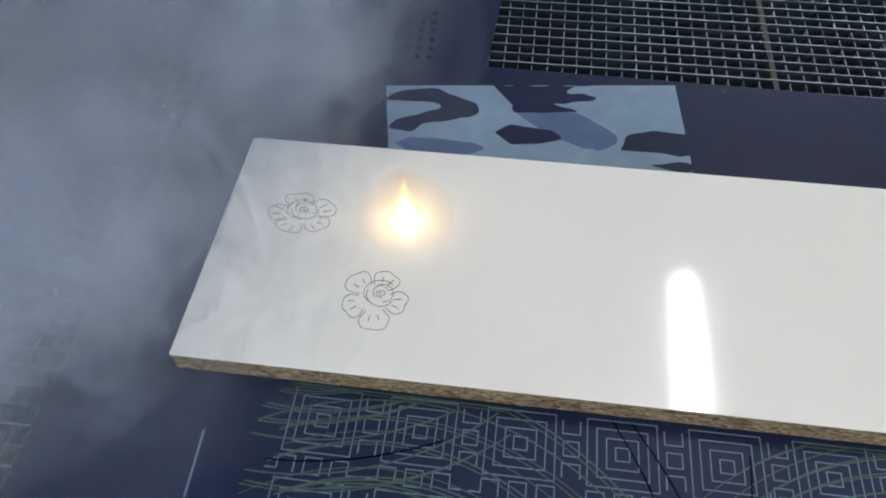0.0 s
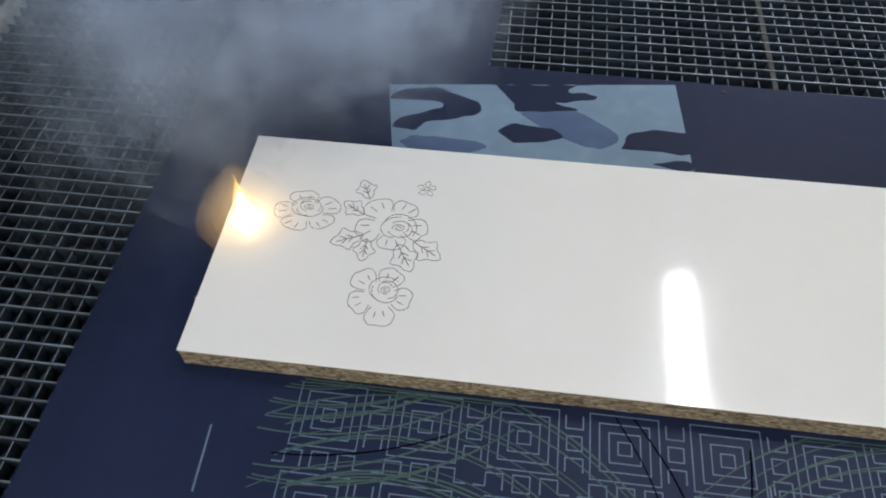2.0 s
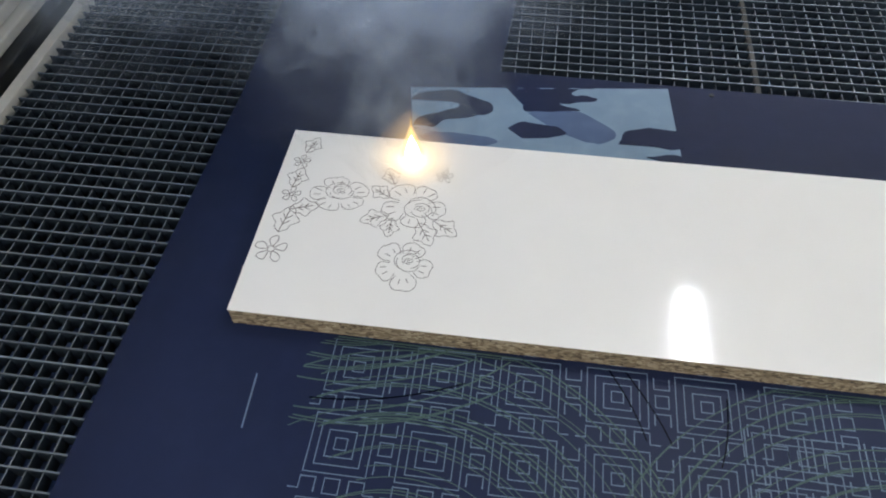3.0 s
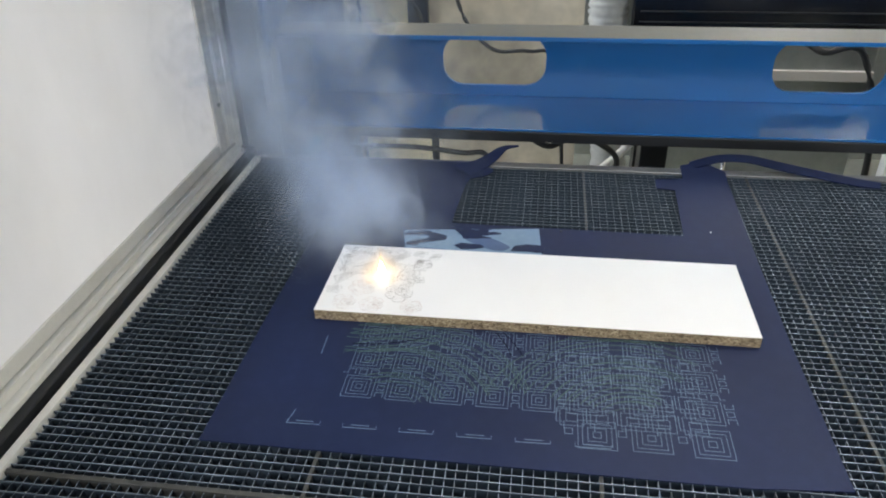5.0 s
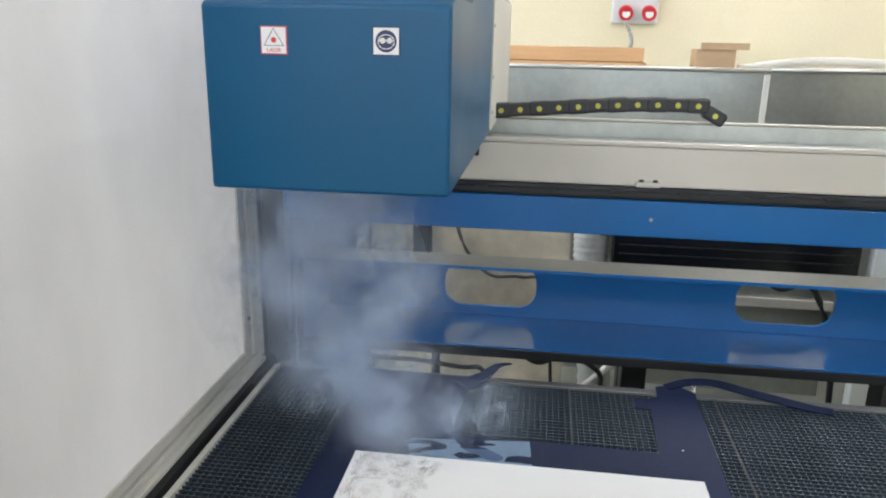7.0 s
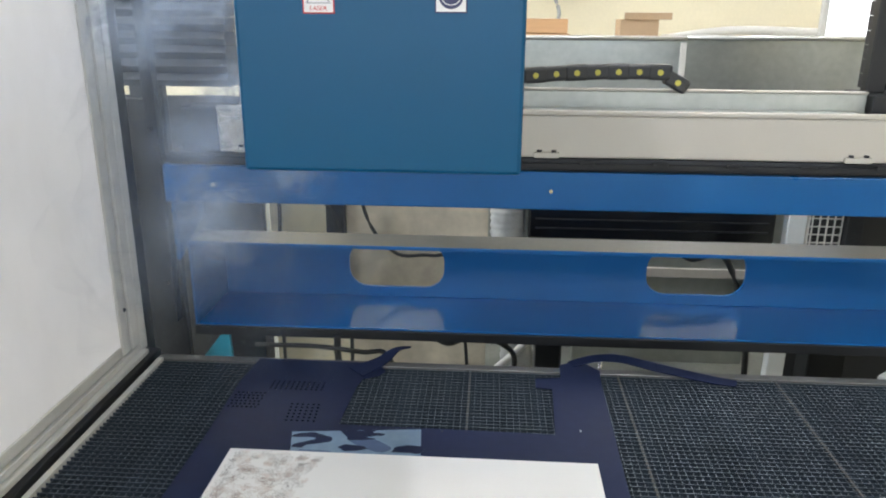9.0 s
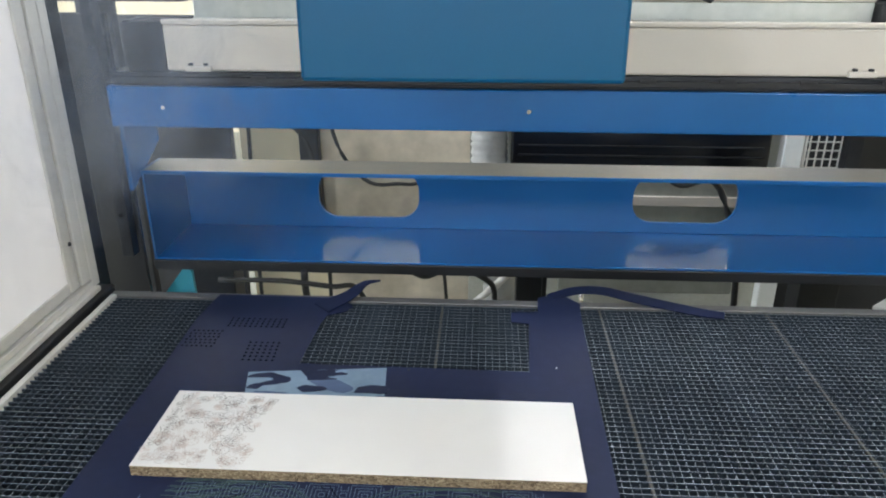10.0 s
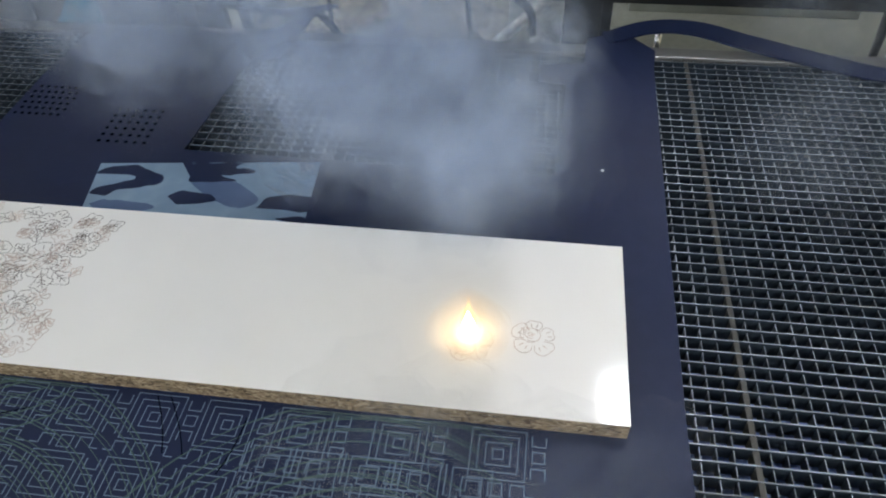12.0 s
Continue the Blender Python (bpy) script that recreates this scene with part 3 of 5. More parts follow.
def rose(c, r, seed, bm, w=0.0005, flat=1.0):
    """A rose in outline: separate notched outer petals, fold lines, an inner cup and a spiral heart."""
    rnd = random.Random(seed)
    off = rnd.uniform(0, 6)
    place = lambda u, v: (c[0] + u, c[1] + v * flat)
    cu, cv = 0.24 * r * math.cos(off), 0.24 * r * math.sin(off)
    n = rnd.choice((5, 6))
    turn = off + 0.4
    for k in range(n):
        wide = math.tau / n * rnd.uniform(0.94, 1.06)
        far = r * rnd.uniform(0.86, 1.06)
        lean, ph = rnd.uniform(-0.12, 0.12), rnd.uniform(0, 6)
        pts = []
        for q in range(25):
            t = q / 24
            up = math.sin(math.pi * t) ** 0.42
            rad = 0.44 * r + (far - 0.44 * r) * up * (1 - 0.10 * math.exp(-((t - 0.45 - lean) / 0.10) ** 2)) + 0.012 * r * math.sin(19 * t + ph)
            ang = turn + (t - 0.5) * wide * (0.84 + 0.36 * up) + lean * up
            pts.append(place(rad * math.cos(ang), rad * math.sin(ang)))
        add_line(bm, pts, w, 0)
        for d in (-0.13, 0.10):
            a = turn + d
            add_line(bm, [place(r * s * math.cos(a + d * s), r * s * math.sin(a + d * s)) for s in (0.55, 0.63, 0.71, 0.70 + rnd.uniform(0.03, 0.1))], w * 1.25, 0)
        turn += wide
    # inner cup in three overlapping folds, and the heart
    for j, (ra, span) in enumerate(((0.47, 3.3), (0.43, 2.9), (0.33, 3.4), (0.25, 3.0))):
        a0 = off + 2.1 * j
        ph = rnd.uniform(0, 6)
        add_line(bm, [place(cu + r * ra * (0.86 + 0.14 * math.sin(math.pi * q / 24) + 0.05 * math.sin(7 * q / 24 + ph)) * math.cos(a0 + span * q / 24), cv + r * ra * (0.86 + 0.14 * math.sin(math.pi * q / 24) + 0.05 * math.sin(7 * q / 24 + ph)) * math.sin(a0 + span * q / 24)) for q in range(25)], w, 0)
    add_line(bm, [place(cu + r * (0.03 + 0.0075 * k) * math.cos(k * 0.55 + off), cv + r * 0.8 * (0.03 + 0.0075 * k) * math.sin(k * 0.55 + off)) for k in range(20)], w, 0)


def leaf(c, l, a, bm, w=0.0005):
    ca, sa = math.cos(a), math.sin(a)
    tr = lambda u, v: (c[0] + u * ca - v * sa, c[1] + u * sa + v * ca)
    for s in (-1, 1):
        add_line(bm, [tr(l * t, s * l * 0.34 * math.sin(math.pi * t) * (1 + 0.25 * math.sin(15 * t))) for t in [k / 12 for k in range(13)]], w, 0)
        for t in (0.3, 0.5):
            add_line(bm, [tr(l * t, 0), tr(l * (t + 0.17), s * l * 0.14)], w * 1.3, 0)
    add_line(bm, [tr(0, 0), tr(l * 0.8, l * 0.02)], w * 1.3, 0)


def small_flower(c, r, bm, w=0.0006):
    for k in range(5):
        add_line(bm, petal(c, r, k * 1.257 + 0.3, 1.3, None), w, 0)
    add_line(bm, polar(c, lambda a: r * 0.22, 10), w, 0)


DRAWINGS = []


def drawing(label, cut_from, build, pale=False):
    bm = bmesh.new()
    build(bm)
    ob = part("engraved_drawing", bm, M["burn_pale"] if pale else M["burn"])
    tagged(ob, label, "engraving", "engraved drawings")
    DRAWINGS.append((ob, cut_from))


def d_rose_low(bm):
    rose((-0.076, 0.351), 0.0295, 1, bm)


def d_rose_mid(bm):
    rose((-0.0783, 0.4252), 0.0355, 2, bm, 0.0005, 0.92)


def d_rose_left(bm):
    rose((-0.155, 0.430), 0.034, 3, bm, 0.00048, 0.75)


def d_leaves(bm):
    for c, l, a in [((-0.102, 0.451), 0.024, 2.01), ((-0.104, 0.4326), 0.024, 2.58), ((-0.1006, 0.410), 0.029, 3.54), ((-0.0964, 0.4062), 0.024, 4.68), ((-0.0695, 0.4032), 0.031, 5.24), ((-0.0562, 0.4077), 0.030, 5.70)]:
        leaf(c, l, a, bm)


def d_border(bm):
    small_flower((-0.204, 0.354), 0.016, bm)
    small_flower((-0.203, 0.425), 0.010, bm)
    small_flower((-0.204, 0.472), 0.009, bm)
    for c, l, a in [((-0.203, 0.375), 0.035, 1.4), ((-0.20, 0.405), 0.03, 0.3), ((-0.205, 0.435), 0.028, 1.4), ((-0.203, 0.485), 0.025, 1.2)]:
        leaf(c, l, a, bm, 0.0006)


def d_bud(bm):
    small_flower((-0.053, 0.4685), 0.0088, bm, 0.0004)


def d_top(bm):
    rose((-0.10, 0.487), 0.022, 6, bm, 0.0006)
    rose((-0.045, 0.455), 0.022, 7, bm, 0.0006)
    for c, l, a in [((-0.12, 0.495), 0.03, 2.8), ((-0.07, 0.49), 0.03, 0.4), ((-0.035, 0.48), 0.028, 0.6), ((-0.15, 0.485), 0.028, 2.9)]:
        leaf(c, l, a, bm)


def d_fill(bm):
    for c, r, s in [((-0.15, 0.365), 0.030, 21), ((-0.175, 0.315), 0.024, 22), ((-0.12, 0.31), 0.026, 23), ((-0.045, 0.31), 0.024, 24), ((-0.185, 0.48), 0.02, 25)]:
        rose(c, r, s, bm, 0.0006)


def d_fill_more(bm):
    rnd = random.Random(31)
    for k in range(26):
        leaf((rnd.uniform(-0.205, -0.03), rnd.uniform(0.295, 0.50)), rnd.uniform(0.018, 0.03), rnd.uniform(0, 6.28), bm, 0.0007)


def d_fill_last(bm):
    rnd = random.Random(57)
    for k in range(44):
        leaf((rnd.uniform(-0.21, -0.025), rnd.uniform(0.292, 0.505)), rnd.uniform(0.012, 0.026), rnd.uniform(0, 6.28), bm, 0.0009)
    for k in range(14):
        small_flower((rnd.uniform(-0.20, -0.03), rnd.uniform(0.30, 0.50)), rnd.uniform(0.008, 0.014), bm, 0.0008)


def d_right_rose(bm):
    rose((0.485, 0.375), 0.024, 41, bm, 0.0006)


def d_right_second(bm):
    rose((0.42, 0.36), 0.026, 42, bm, 0.0006)


drawing("fine scorched line drawing of a rose on white laminate", -0.5, d_rose_low)
drawing("fine scorched line drawing of a small rose on white laminate", -0.5, d_rose_left)
drawing("fine scorched line drawing of a large rose on white laminate", 0.1, d_rose_mid)
drawing("fine scorched line drawing of leaves round a rose", 1.05, d_leaves)
drawing("fine scorched line drawing of a small bud", 0.9, d_bud)
drawing("fine scorched border of small flowers and leaves", 1.9, d_border)
drawing("scorched line drawing of buds and leaves along the far edge", 3.2, d_top)
drawing("scorched line drawing of several roses filling the corner", 4.4, d_fill, True)
drawing("scorched line drawing of many small leaves", 5.8, d_fill_more, True)
drawing("pinkish scorched line drawing of dense foliage", 7.4, d_fill_last, True)
drawing("fresh faint line drawing of a small rose", 11.2, d_right_rose, True)
drawing("fresh scorched line drawing of a rose half done", 11.45, d_right_second, True)

# ---- side screen ----
side = thing("side_screen", "milky white polycarbonate side screen in a pale aluminium frame", "screen")
WX = -0.645
part("sheet", box(WX - 0.012, WX - 0.006, -0.11, 0.90, 0.07, 2.1), M["poly"], side, "milky ribbed polycarbonate sheet")
part("rear_upright", box(WX - 0.03, WX, 0.895, 0.936, 0.048, 2.1, 0.003), M["alu_paint"], side)
part("rear_groove", box(WX - 0.03, WX - 0.008, 0.9365, 0.9415, 0.048, 2.1), M["dark_steel"], side, "dark groove between the uprights")
part("outer_upright", box(WX - 0.03, WX + 0.004, 0.942, 0.985, 0.048, 2.1, 0.003), M["alu_paint"], side)
part("rear_lip", box(WX - 0.03, WX + 0.004, 0.987, 1.025, 0.02, 2.1, 0.004), M["alu_paint"], side)
part("front_upright", box(WX - 0.03, WX, -0.165, -0.112, 0.03, 2.1, 0.003), M["alu_paint"], side)
part("bottom_rail", box(WX - 0.03, WX - 0.002, -0.11, 0.893, 0.047, 0.078, 0.003), M["alu_paint"], side)
part("rail_groove", box(WX - 0.03, WX - 0.010, -0.165, 0.985, 0.0435, 0.0465), M["dark_steel"], side, "dark groove between the rails")
part("lower_rail", box(WX - 0.03, WX + 0.004, -0.165, 0.985, 0.026, 0.043, 0.002), M["alu_paint"], side)
part("bottom_lip", box(WX - 0.03, WX + 0.018, -0.17, 1.00, 0.010, 0.0245, 0.003), M["alu_paint"], side)
# black strip along the gap, its shade put into the colour
part("gap_strip", box(WX - 0.03, WX + 0.034, -0.60, 1.04, -0.03, 0.009, 0.003), M["black"], side, "black strip painting the shaded gap beside the bed")
part("top_rail", box(WX - 0.03, WX, -0.165, 0.985, 2.102, 2.15, 0.003), M["alu_paint"], side)
part("screw", add_disc(bmesh.new(), (WX, 0.925, 0.173), 0.006, "x", 0.003, 10), M["dark_steel"], side, "dark screw")
part("screw", add_disc(bmesh.new(), (WX - 0.002, -0.068, 0.062), 0.007, "x", 0.004, 10), M["dark_steel"], side, "dark screw")
# solid black box for the shade deeper in the gap
structure(part("gutter", box(WX + 0.035, BX0 - 0.017, -0.6, 1.04, -0.10, -0.04), M["black"]), "black box standing for shade in the gap between screen and bed")
cab = thing("side_cabinet", "dark green painted cabinet side before the screen", "cabinet")
part("body", box(-1.2, WX - 0.02, -0.75, -0.22, FLOOR, 1.6, 0.01), M["dark_steel"], cab)

# ---- gantry ----
gantry = thing("gantry", "blue steel gantry with cream beam, spanning the cutting bed", "gantry")
GX0, GX1 = -0.62, 1.95
part("front_bar", box(GX0, GX1, 1.195, 1.23, 0.408, 0.518, 0.004), M["blue"], gantry, "blue painted front bar")
for x in (-0.471, 0.505, 1.48):
    part("screw", add_disc(bmesh.new(), (x, 1.195, 0.4625), 0.006, "y", 0.003, 10), M["chrome"], gantry, "bright screw")
part("rail_bed", box(GX0 + 0.02, GX1, 1.20, 1.30, 0.519, 0.556, 0.004), M["dark_steel"], gantry, "dark rail bed")
part("rail", box(GX0 + 0.02, GX1, 1.185, 1.199, 0.528, 0.545, 0.003), M["black"], gantry, "black linear guide rail")
for k in range(9):
    x = -0.2 + 0.2 * k
    part("rail_bolt", box(x - 0.022, x + 0.022, 1.180, 1.1845, 0.541, 0.552, 0.002), M["black"], gantry)
part("beam", box(-0.447, GX1, 1.20, 1.34, 0.558, 0.676, 0.006), M["cream"], gantry, "cream powder-coated cross beam")
part("beam_lip", box(-0.447, GX1, 1.196, 1.21, 0.6765, 0.690, 0.003), M["cream"], gantry)
part("beam_tray", box(-0.447, 1.40, 1.345, 1.43, 0.60, 0.672, 0.004), M["zinc"], gantry, "grey metal cable tray")
part("tray_back", box(-0.447, 1.44, 1.43, 1.45, 0.60, 0.722, 0.003), M["zinc"], gantry)
part("tray_rim", box(-0.447, 1.44, 1.424, 1.452, 0.7225, 0.7285, 0.002), M["cream"], gantry)
for x in (-0.36, 0.487, 1.33):
    part("tab", box(x - 0.035, x + 0.035, 1.185, 1.1995, 0.559, 0.574, 0.002), M["cream"], gantry, "cream tab with two bolts")
    for s in (-0.02, 0.02):
        part("tab_bolt", add_disc(bmesh.new(), (x + s, 1.192, 0.5745), 0.007, "z", 0.006, 8), M["dark_steel"], gantry)
# trough with oval openings
TB, TZ0, TZ1 = 1.56, -0.018, 0.262


def oval_panel(x0, x1, z0, z1, holes, y0, y1):
    """An upright panel with rounded openings through it."""
    bm = bmesh.new()
    outer = [(x0, z0), (x1, z0), (x1, z1), (x0, z1)]
    loops = [outer]
    for cx, cz, hw, hh, r in holes:
        lp = []
        for sx, sz, a in ((1, 1, 0), (-1, 1, 90), (-1, -1, 180), (1, -1, 270)):
            for k in range(7):
                t = radians(a + 15 * k)
                lp.append((cx + sx * (hw - r) + r * math.cos(t), cz + sz * (hh - r) + r * math.sin(t)))
        loops.append(lp)
    edges = []
    for lp in loops:
        v = [bm.verts.new((x, y0, z)) for x, z in lp]
        edges += [bm.edges.new((v[i], v[(i + 1) % len(v)])) for i in range(len(v))]
    bmesh.ops.triangle_fill(bm, use_beauty=True, use_dissolve=False, edges=edges)
    for f in list(bm.faces):
        c = f.calc_center_median()
        for cx, cz, hw, hh, r in holes:
            if abs(c.x - cx) < hw - r * 0.3 and abs(c.z - cz) < hh - r * 0.3:
                bm.faces.remove(f)
                break
    res = bmesh.ops.extrude_face_region(bm, geom=bm.faces[:])
    bmesh.ops.translate(bm, vec=(0, y1 - y0, 0), verts=[g for g in res["geom"] if isinstance(g, bmesh.types.BMVert)])
    bmesh.ops.recalc_face_normals(bm, faces=bm.faces)
    return bm


TX0, TX1 = -0.60, 1.93
part("trough_back", oval_panel(TX0 + 0.007, TX1, TZ0 + 0.007, 0.205, [(0.015, 0.104, 0.166, 0.081, 0.066), (1.04, 0.104, 0.166, 0.081, 0.066)], TB, TB + 0.012), M["blue"], gantry, "blue back panel with two rounded openings")
part("trough_floor", box(TX0 + 0.007, TX1, 1.274, TB + 0.012, TZ0, TZ0 + 0.006), M["blue_gloss"], gantry, "glossy blue trough floor")
part("trough_top", profile_x([(1.274, TZ1 - 0.006), (1.274, TZ1), (1.405, TZ1), (TB + 0.012, 0.207), (TB + 0.006, 0.205), (1.40, TZ1 - 0.006)], TX0 + 0.007, TX1), M["dusty"], gantry, "dusty steel trough top")
part("trough_top_lip", box(TX0, TX1, 1.268, 1.2735, TZ1 - 0.010, TZ1 + 0.001, 0.001), M["blue"], gantry)
part("trough_lip", box(TX0, TX1, 1.262, 1.2735, TZ0 - 0.028, TZ0 + 0.002, 0.002), M["black"], gantry, "black lower lip")
part("trough_end", profile_x([(1.274, TZ0), (TB + 0.012, TZ0), (TB + 0.012, 0.205), (1.405, TZ1), (1.274, TZ1)], TX0, TX0 + 0.006), M["blue"], gantry)
part("side_arm", profile_x([(1.231, 0.407), (1.44, 0.407), (1.44, 0.31), (1.231, 0.215)], GX0, GX0 + 0.012), M["blue"], gantry, "blue side bracket")
part("side_arm", profile_x([(1.22, 0.408), (1.60, 0.408), (1.60, 0.26), (1.50, 0.26), (1.23, 0.17)], GX1 - 0.03, GX1 - 0.012), M["black"], gantry)
part("beam_bracket", box(-0.56, -0.449, 1.21, 1.34, 0.53, 0.682, 0.004), M["black"], gantry, "black bracket at the beam end")
part("beam_bracket", box(1.445, 1.70, 1.40, 1.60, 0.62, 0.720, 0.004), M["black"], gantry, "black bracket at the beam end")
part("side_column", box(-0.66, -0.625, 1.20, 1.24, 0.02, 2.0, 0.003), M["dark_steel"], gantry, "dark upright strip with screws")
for z in (0.15, 0.62, 1.2):
    part("screw", add_disc(bmesh.new(), (-0.642, 1.20, z), 0.006, "y", 0.003, 10), M["chrome"], gantry, "bright screw")

# machine frame posts behind the screen
def frame_post(x, y0, y1, w, z0, z1, label):
    t = thing("frame_post", label, "post", "machine frame")
    part("post", box(x - w / 2, x + w / 2, y0, y1, z0, z1, 0.004), M["black"], t)
    part("foot", box(x - w / 2 - 0.02, x + w / 2 + 0.02, y0 - 0.02, y1 + 0.02, FLOOR, FLOOR + 0.02, 0.003), M["dark_steel"], t, "steel foot plate")
    return t


frame_post(-0.70, 1.06, 1.12, 0.07, FLOOR + 0.02, 2.0, "black steel frame post behind the side screen")
tagged(part("frame_post", box(1.455, 1.51, 1.48, 1.52, 0.721, 2.0, 0.004), M["black"]), "black steel upright standing on the gantry bracket", "post", "machine frame")
# black sheets added to fill areas that show only as dark
tagged(part("dark_backing", box(-0.90, -0.615, 1.245, 1.26, FLOOR, 0.70, 0.003), M["black"]), "black sheet added to fill the dark area beside the gantry", "plate")
tagged(part("dark_backing", box(-1.5, -0.715, 2.26, 2.28, FLOOR, 0.60, 0.003), M["black"]), "black sheet added to fill a dark area behind the gantry", "plate")
tagged(part("dark_backing", box(1.665, 2.7, 2.27, 2.29, FLOOR, 0.60, 0.003), M["black"]), "black sheet added to fill a dark area behind the gantry", "plate")
tagged(part("rear_post", box(-0.71, -0.65, 2.2, 2.24, FLOOR, 0.55, 0.003), M["dark_steel"]), "grey steel post behind the gantry", "post", "machine frame")
tagged(part("rear_post", box(1.80, 1.86, 2.15, 2.19, FLOOR, 0.55, 0.003), M["dark_steel"]), "grey steel post behind the gantry", "post", "machine frame")
frame_post(-0.555, 1.58, 1.68, 0.16, FLOOR + 0.02, TZ0 - 0.004, "black steel leg under the gantry")
frame_post(0.555, 1.58, 1.68, 0.09, FLOOR + 0.02, TZ0 - 0.004, "black steel leg under the gantry")
frame_post(1.53, 1.58, 1.68, 0.13, FLOOR + 0.02, TZ0 - 0.004, "black steel leg under the gantry")


def bellows(x0, x1, y0, y1, z0, z1, pitch, label):
    t = thing("bellows", label, "bellows", "pleated covers")
    part("mount", box(x0 if x0 < 0 else x1 - 0.12, x0 + 0.12 if x0 < 0 else x1, y1 + 0.001, y1 + 0.04, FLOOR, z1, 0.003), M["black"], t, "black mounting post")
    n = int((z1 - z0) / pitch)
    for k in range(n):
        z = z0 + k * pitch
        bm = profile_x([(y0, z), (y0 - 0.02, z + pitch * 0.5), (y0, z + pitch * 0.96), (y1, z + pitch * 0.96), (y1, z)], x0, x1)
        part("pleat", bm, M["rubber"], t)
    return t


bellows(-0.95, -0.55, 1.62, 1.72, 0.70, 1.9, 0.045, "dark pleated rubber bellows behind the gantry")
bellows(1.53, 2.1, 1.60, 1.70, 0.72, 1.9, 0.045, "dark pleated rubber bellows behind the gantry")

# ---- energy chain ----
chain = thing("cable_chain", "black nylon cable chain with yellow dots lying behind the beam", "cable chain")
PITCH = 0.0600
x, z, a, CH = -0.66, 0.750, 4.5, []
for k in range(12):
    CH.append((x, z, a))
    a = 4.5 - 1.0 * max(0, k - 4) - (27 * max(0, k - 9))
    x, z = x + PITCH * math.cos(radians(a)), z + PITCH * math.sin(radians(a))
for k, (x, z, a) in enumerate(CH):
    e = 0.0015 * (k % 2)
    link = part("link", box(-0.036, 0.036, -0.026 + e, 0.026 - e, -0.023 + e, 0.023 - e, 0.010, 3), M["chain"], chain, m=pose(x, 0, z, 0, -a, 0))
    part("dot", add_disc(bmesh.new(), (0, -0.026 + e, 0), 0.0085, "y", 0.002, 14), M["yellow"], link, "yellow pivot dot")

# ---- laser head ----
head = thing("laser_head", "large blue sheet metal laser head with two warning stickers", "laser head")
HW, HD = 0.432, 1.85
prof = [(0.0, 0.0), (HD, 0.0), (HD, 0.40), (0.16, 0.40), (0.0, 0.318)]
bm = profile_x(prof, 0.0, HW)
bmesh.ops.bevel(bm, geom=bm.edges[:], offset=0.006, segments=2, profile=0.5, affect="EDGES")
part("housing", bm, M["head_blue"], head)
part("carriage", box(0.03, HW - 0.03, 0.93, 1.12, -0.07, 0.002, 0.004), M["dark_steel"], head, "dark carriage plate")
# screwed flange; its pale colour also paints the reflection on the head's side
part("side_flange", box(HW, HW + 0.004, 0.9, HD, 0.01, 0.39), M["alu_paint"], head, "side flange, its pale colour standing in for reflection")
for z in (0.06, 0.16, 0.3):
    part("screw", add_disc(bmesh.new(), (HW + 0.004, 0.92, z), 0.006, "x", 0.003, 10), M["chrome"], head)
for k in range(4):
    part("vent_hole", add_disc(bmesh.new(), (HW, 0.16 + 0.05 * k, 0.345), 0.010, "x", 0.001, 12), M["black"], head)


def sticker(x, z, w, rim):
    s = part("sticker", box(x, x + w, -0.0018, -0.0002, z, z + w, 0.0006, 1), rim, head, "square warning sticker")
    part("field", box(x + 0.002, x + w - 0.002, -0.0026, -0.0018, z + 0.002, z + w - 0.002), M["sign_white"], s)
    return s


SZ = 0.236
st = sticker(0.105, SZ, 0.047, M["sign_red"])


def upright(pts, w, y, h, closed=True):
    bm = add_line(bmesh.new(), pts, w, 0, h, closed)
    bmesh.ops.rotate(bm, verts=bm.verts, cent=(0, 0, 0), matrix=Matrix.Rotation(math.pi / 2, 3, "X"))
    bmesh.ops.translate(bm, verts=bm.verts, vec=(0, y, 0))
    return bm


cx, cz = 0.1285, SZ + 0.027
part("triangle", upright([(cx - 0.017, cz - 0.012), (cx + 0.017, cz - 0.012), (cx, cz + 0.016)], 0.0018, -0.0026, 0.0005), M["sign_ink"], st)
part("starburst", add_disc(bmesh.new(), (cx, -0.0026, cz - 0.003), 0.0048, "y", 0.0006, 12), M["sign_red"], st)
tx = bpy.data.curves.new("caption", "FONT")
tx.body, tx.size, tx.extrude, tx.align_x = "LASER", 0.0095, 0.0003, "CENTER"
cap = new("caption", tx)
cap.data.materials.append(M["sign_red"])
cap.parent = st
cap.matrix_basis = pose(cx, -0.0029, SZ + 0.0045, 90, 0, 0)
st2 = sticker(0.299, SZ + 0.002, 0.047, M["sign_ink"])
cx, cz = 0.3225, SZ + 0.0255
part("disc", add_disc(bmesh.new(), (cx, -0.0026, cz), 0.018, "y", 0.0005, 28), M["sign_ink"], st2)
bm = bmesh.new()
for s in (-1, 1):
    add_disc(bm, (cx + s * 0.0058, -0.0031, cz + 0.001), 0.0048, "y", 0.0005, 12)
add_box(bm, cx - 0.012, cx + 0.012, -0.0036, -0.0031, cz + 0.0002, cz + 0.0022)
part("goggles", bm, M["sign_white"], st2, "white goggles symbol")
part("face_ring", upright(polar((cx, cz - 0.001), lambda a: 0.0125 + 0.0012 * math.cos(2 * a), 24)[:-1], 0.0012, -0.0031, 0.0005), M["sign_white"], st2)

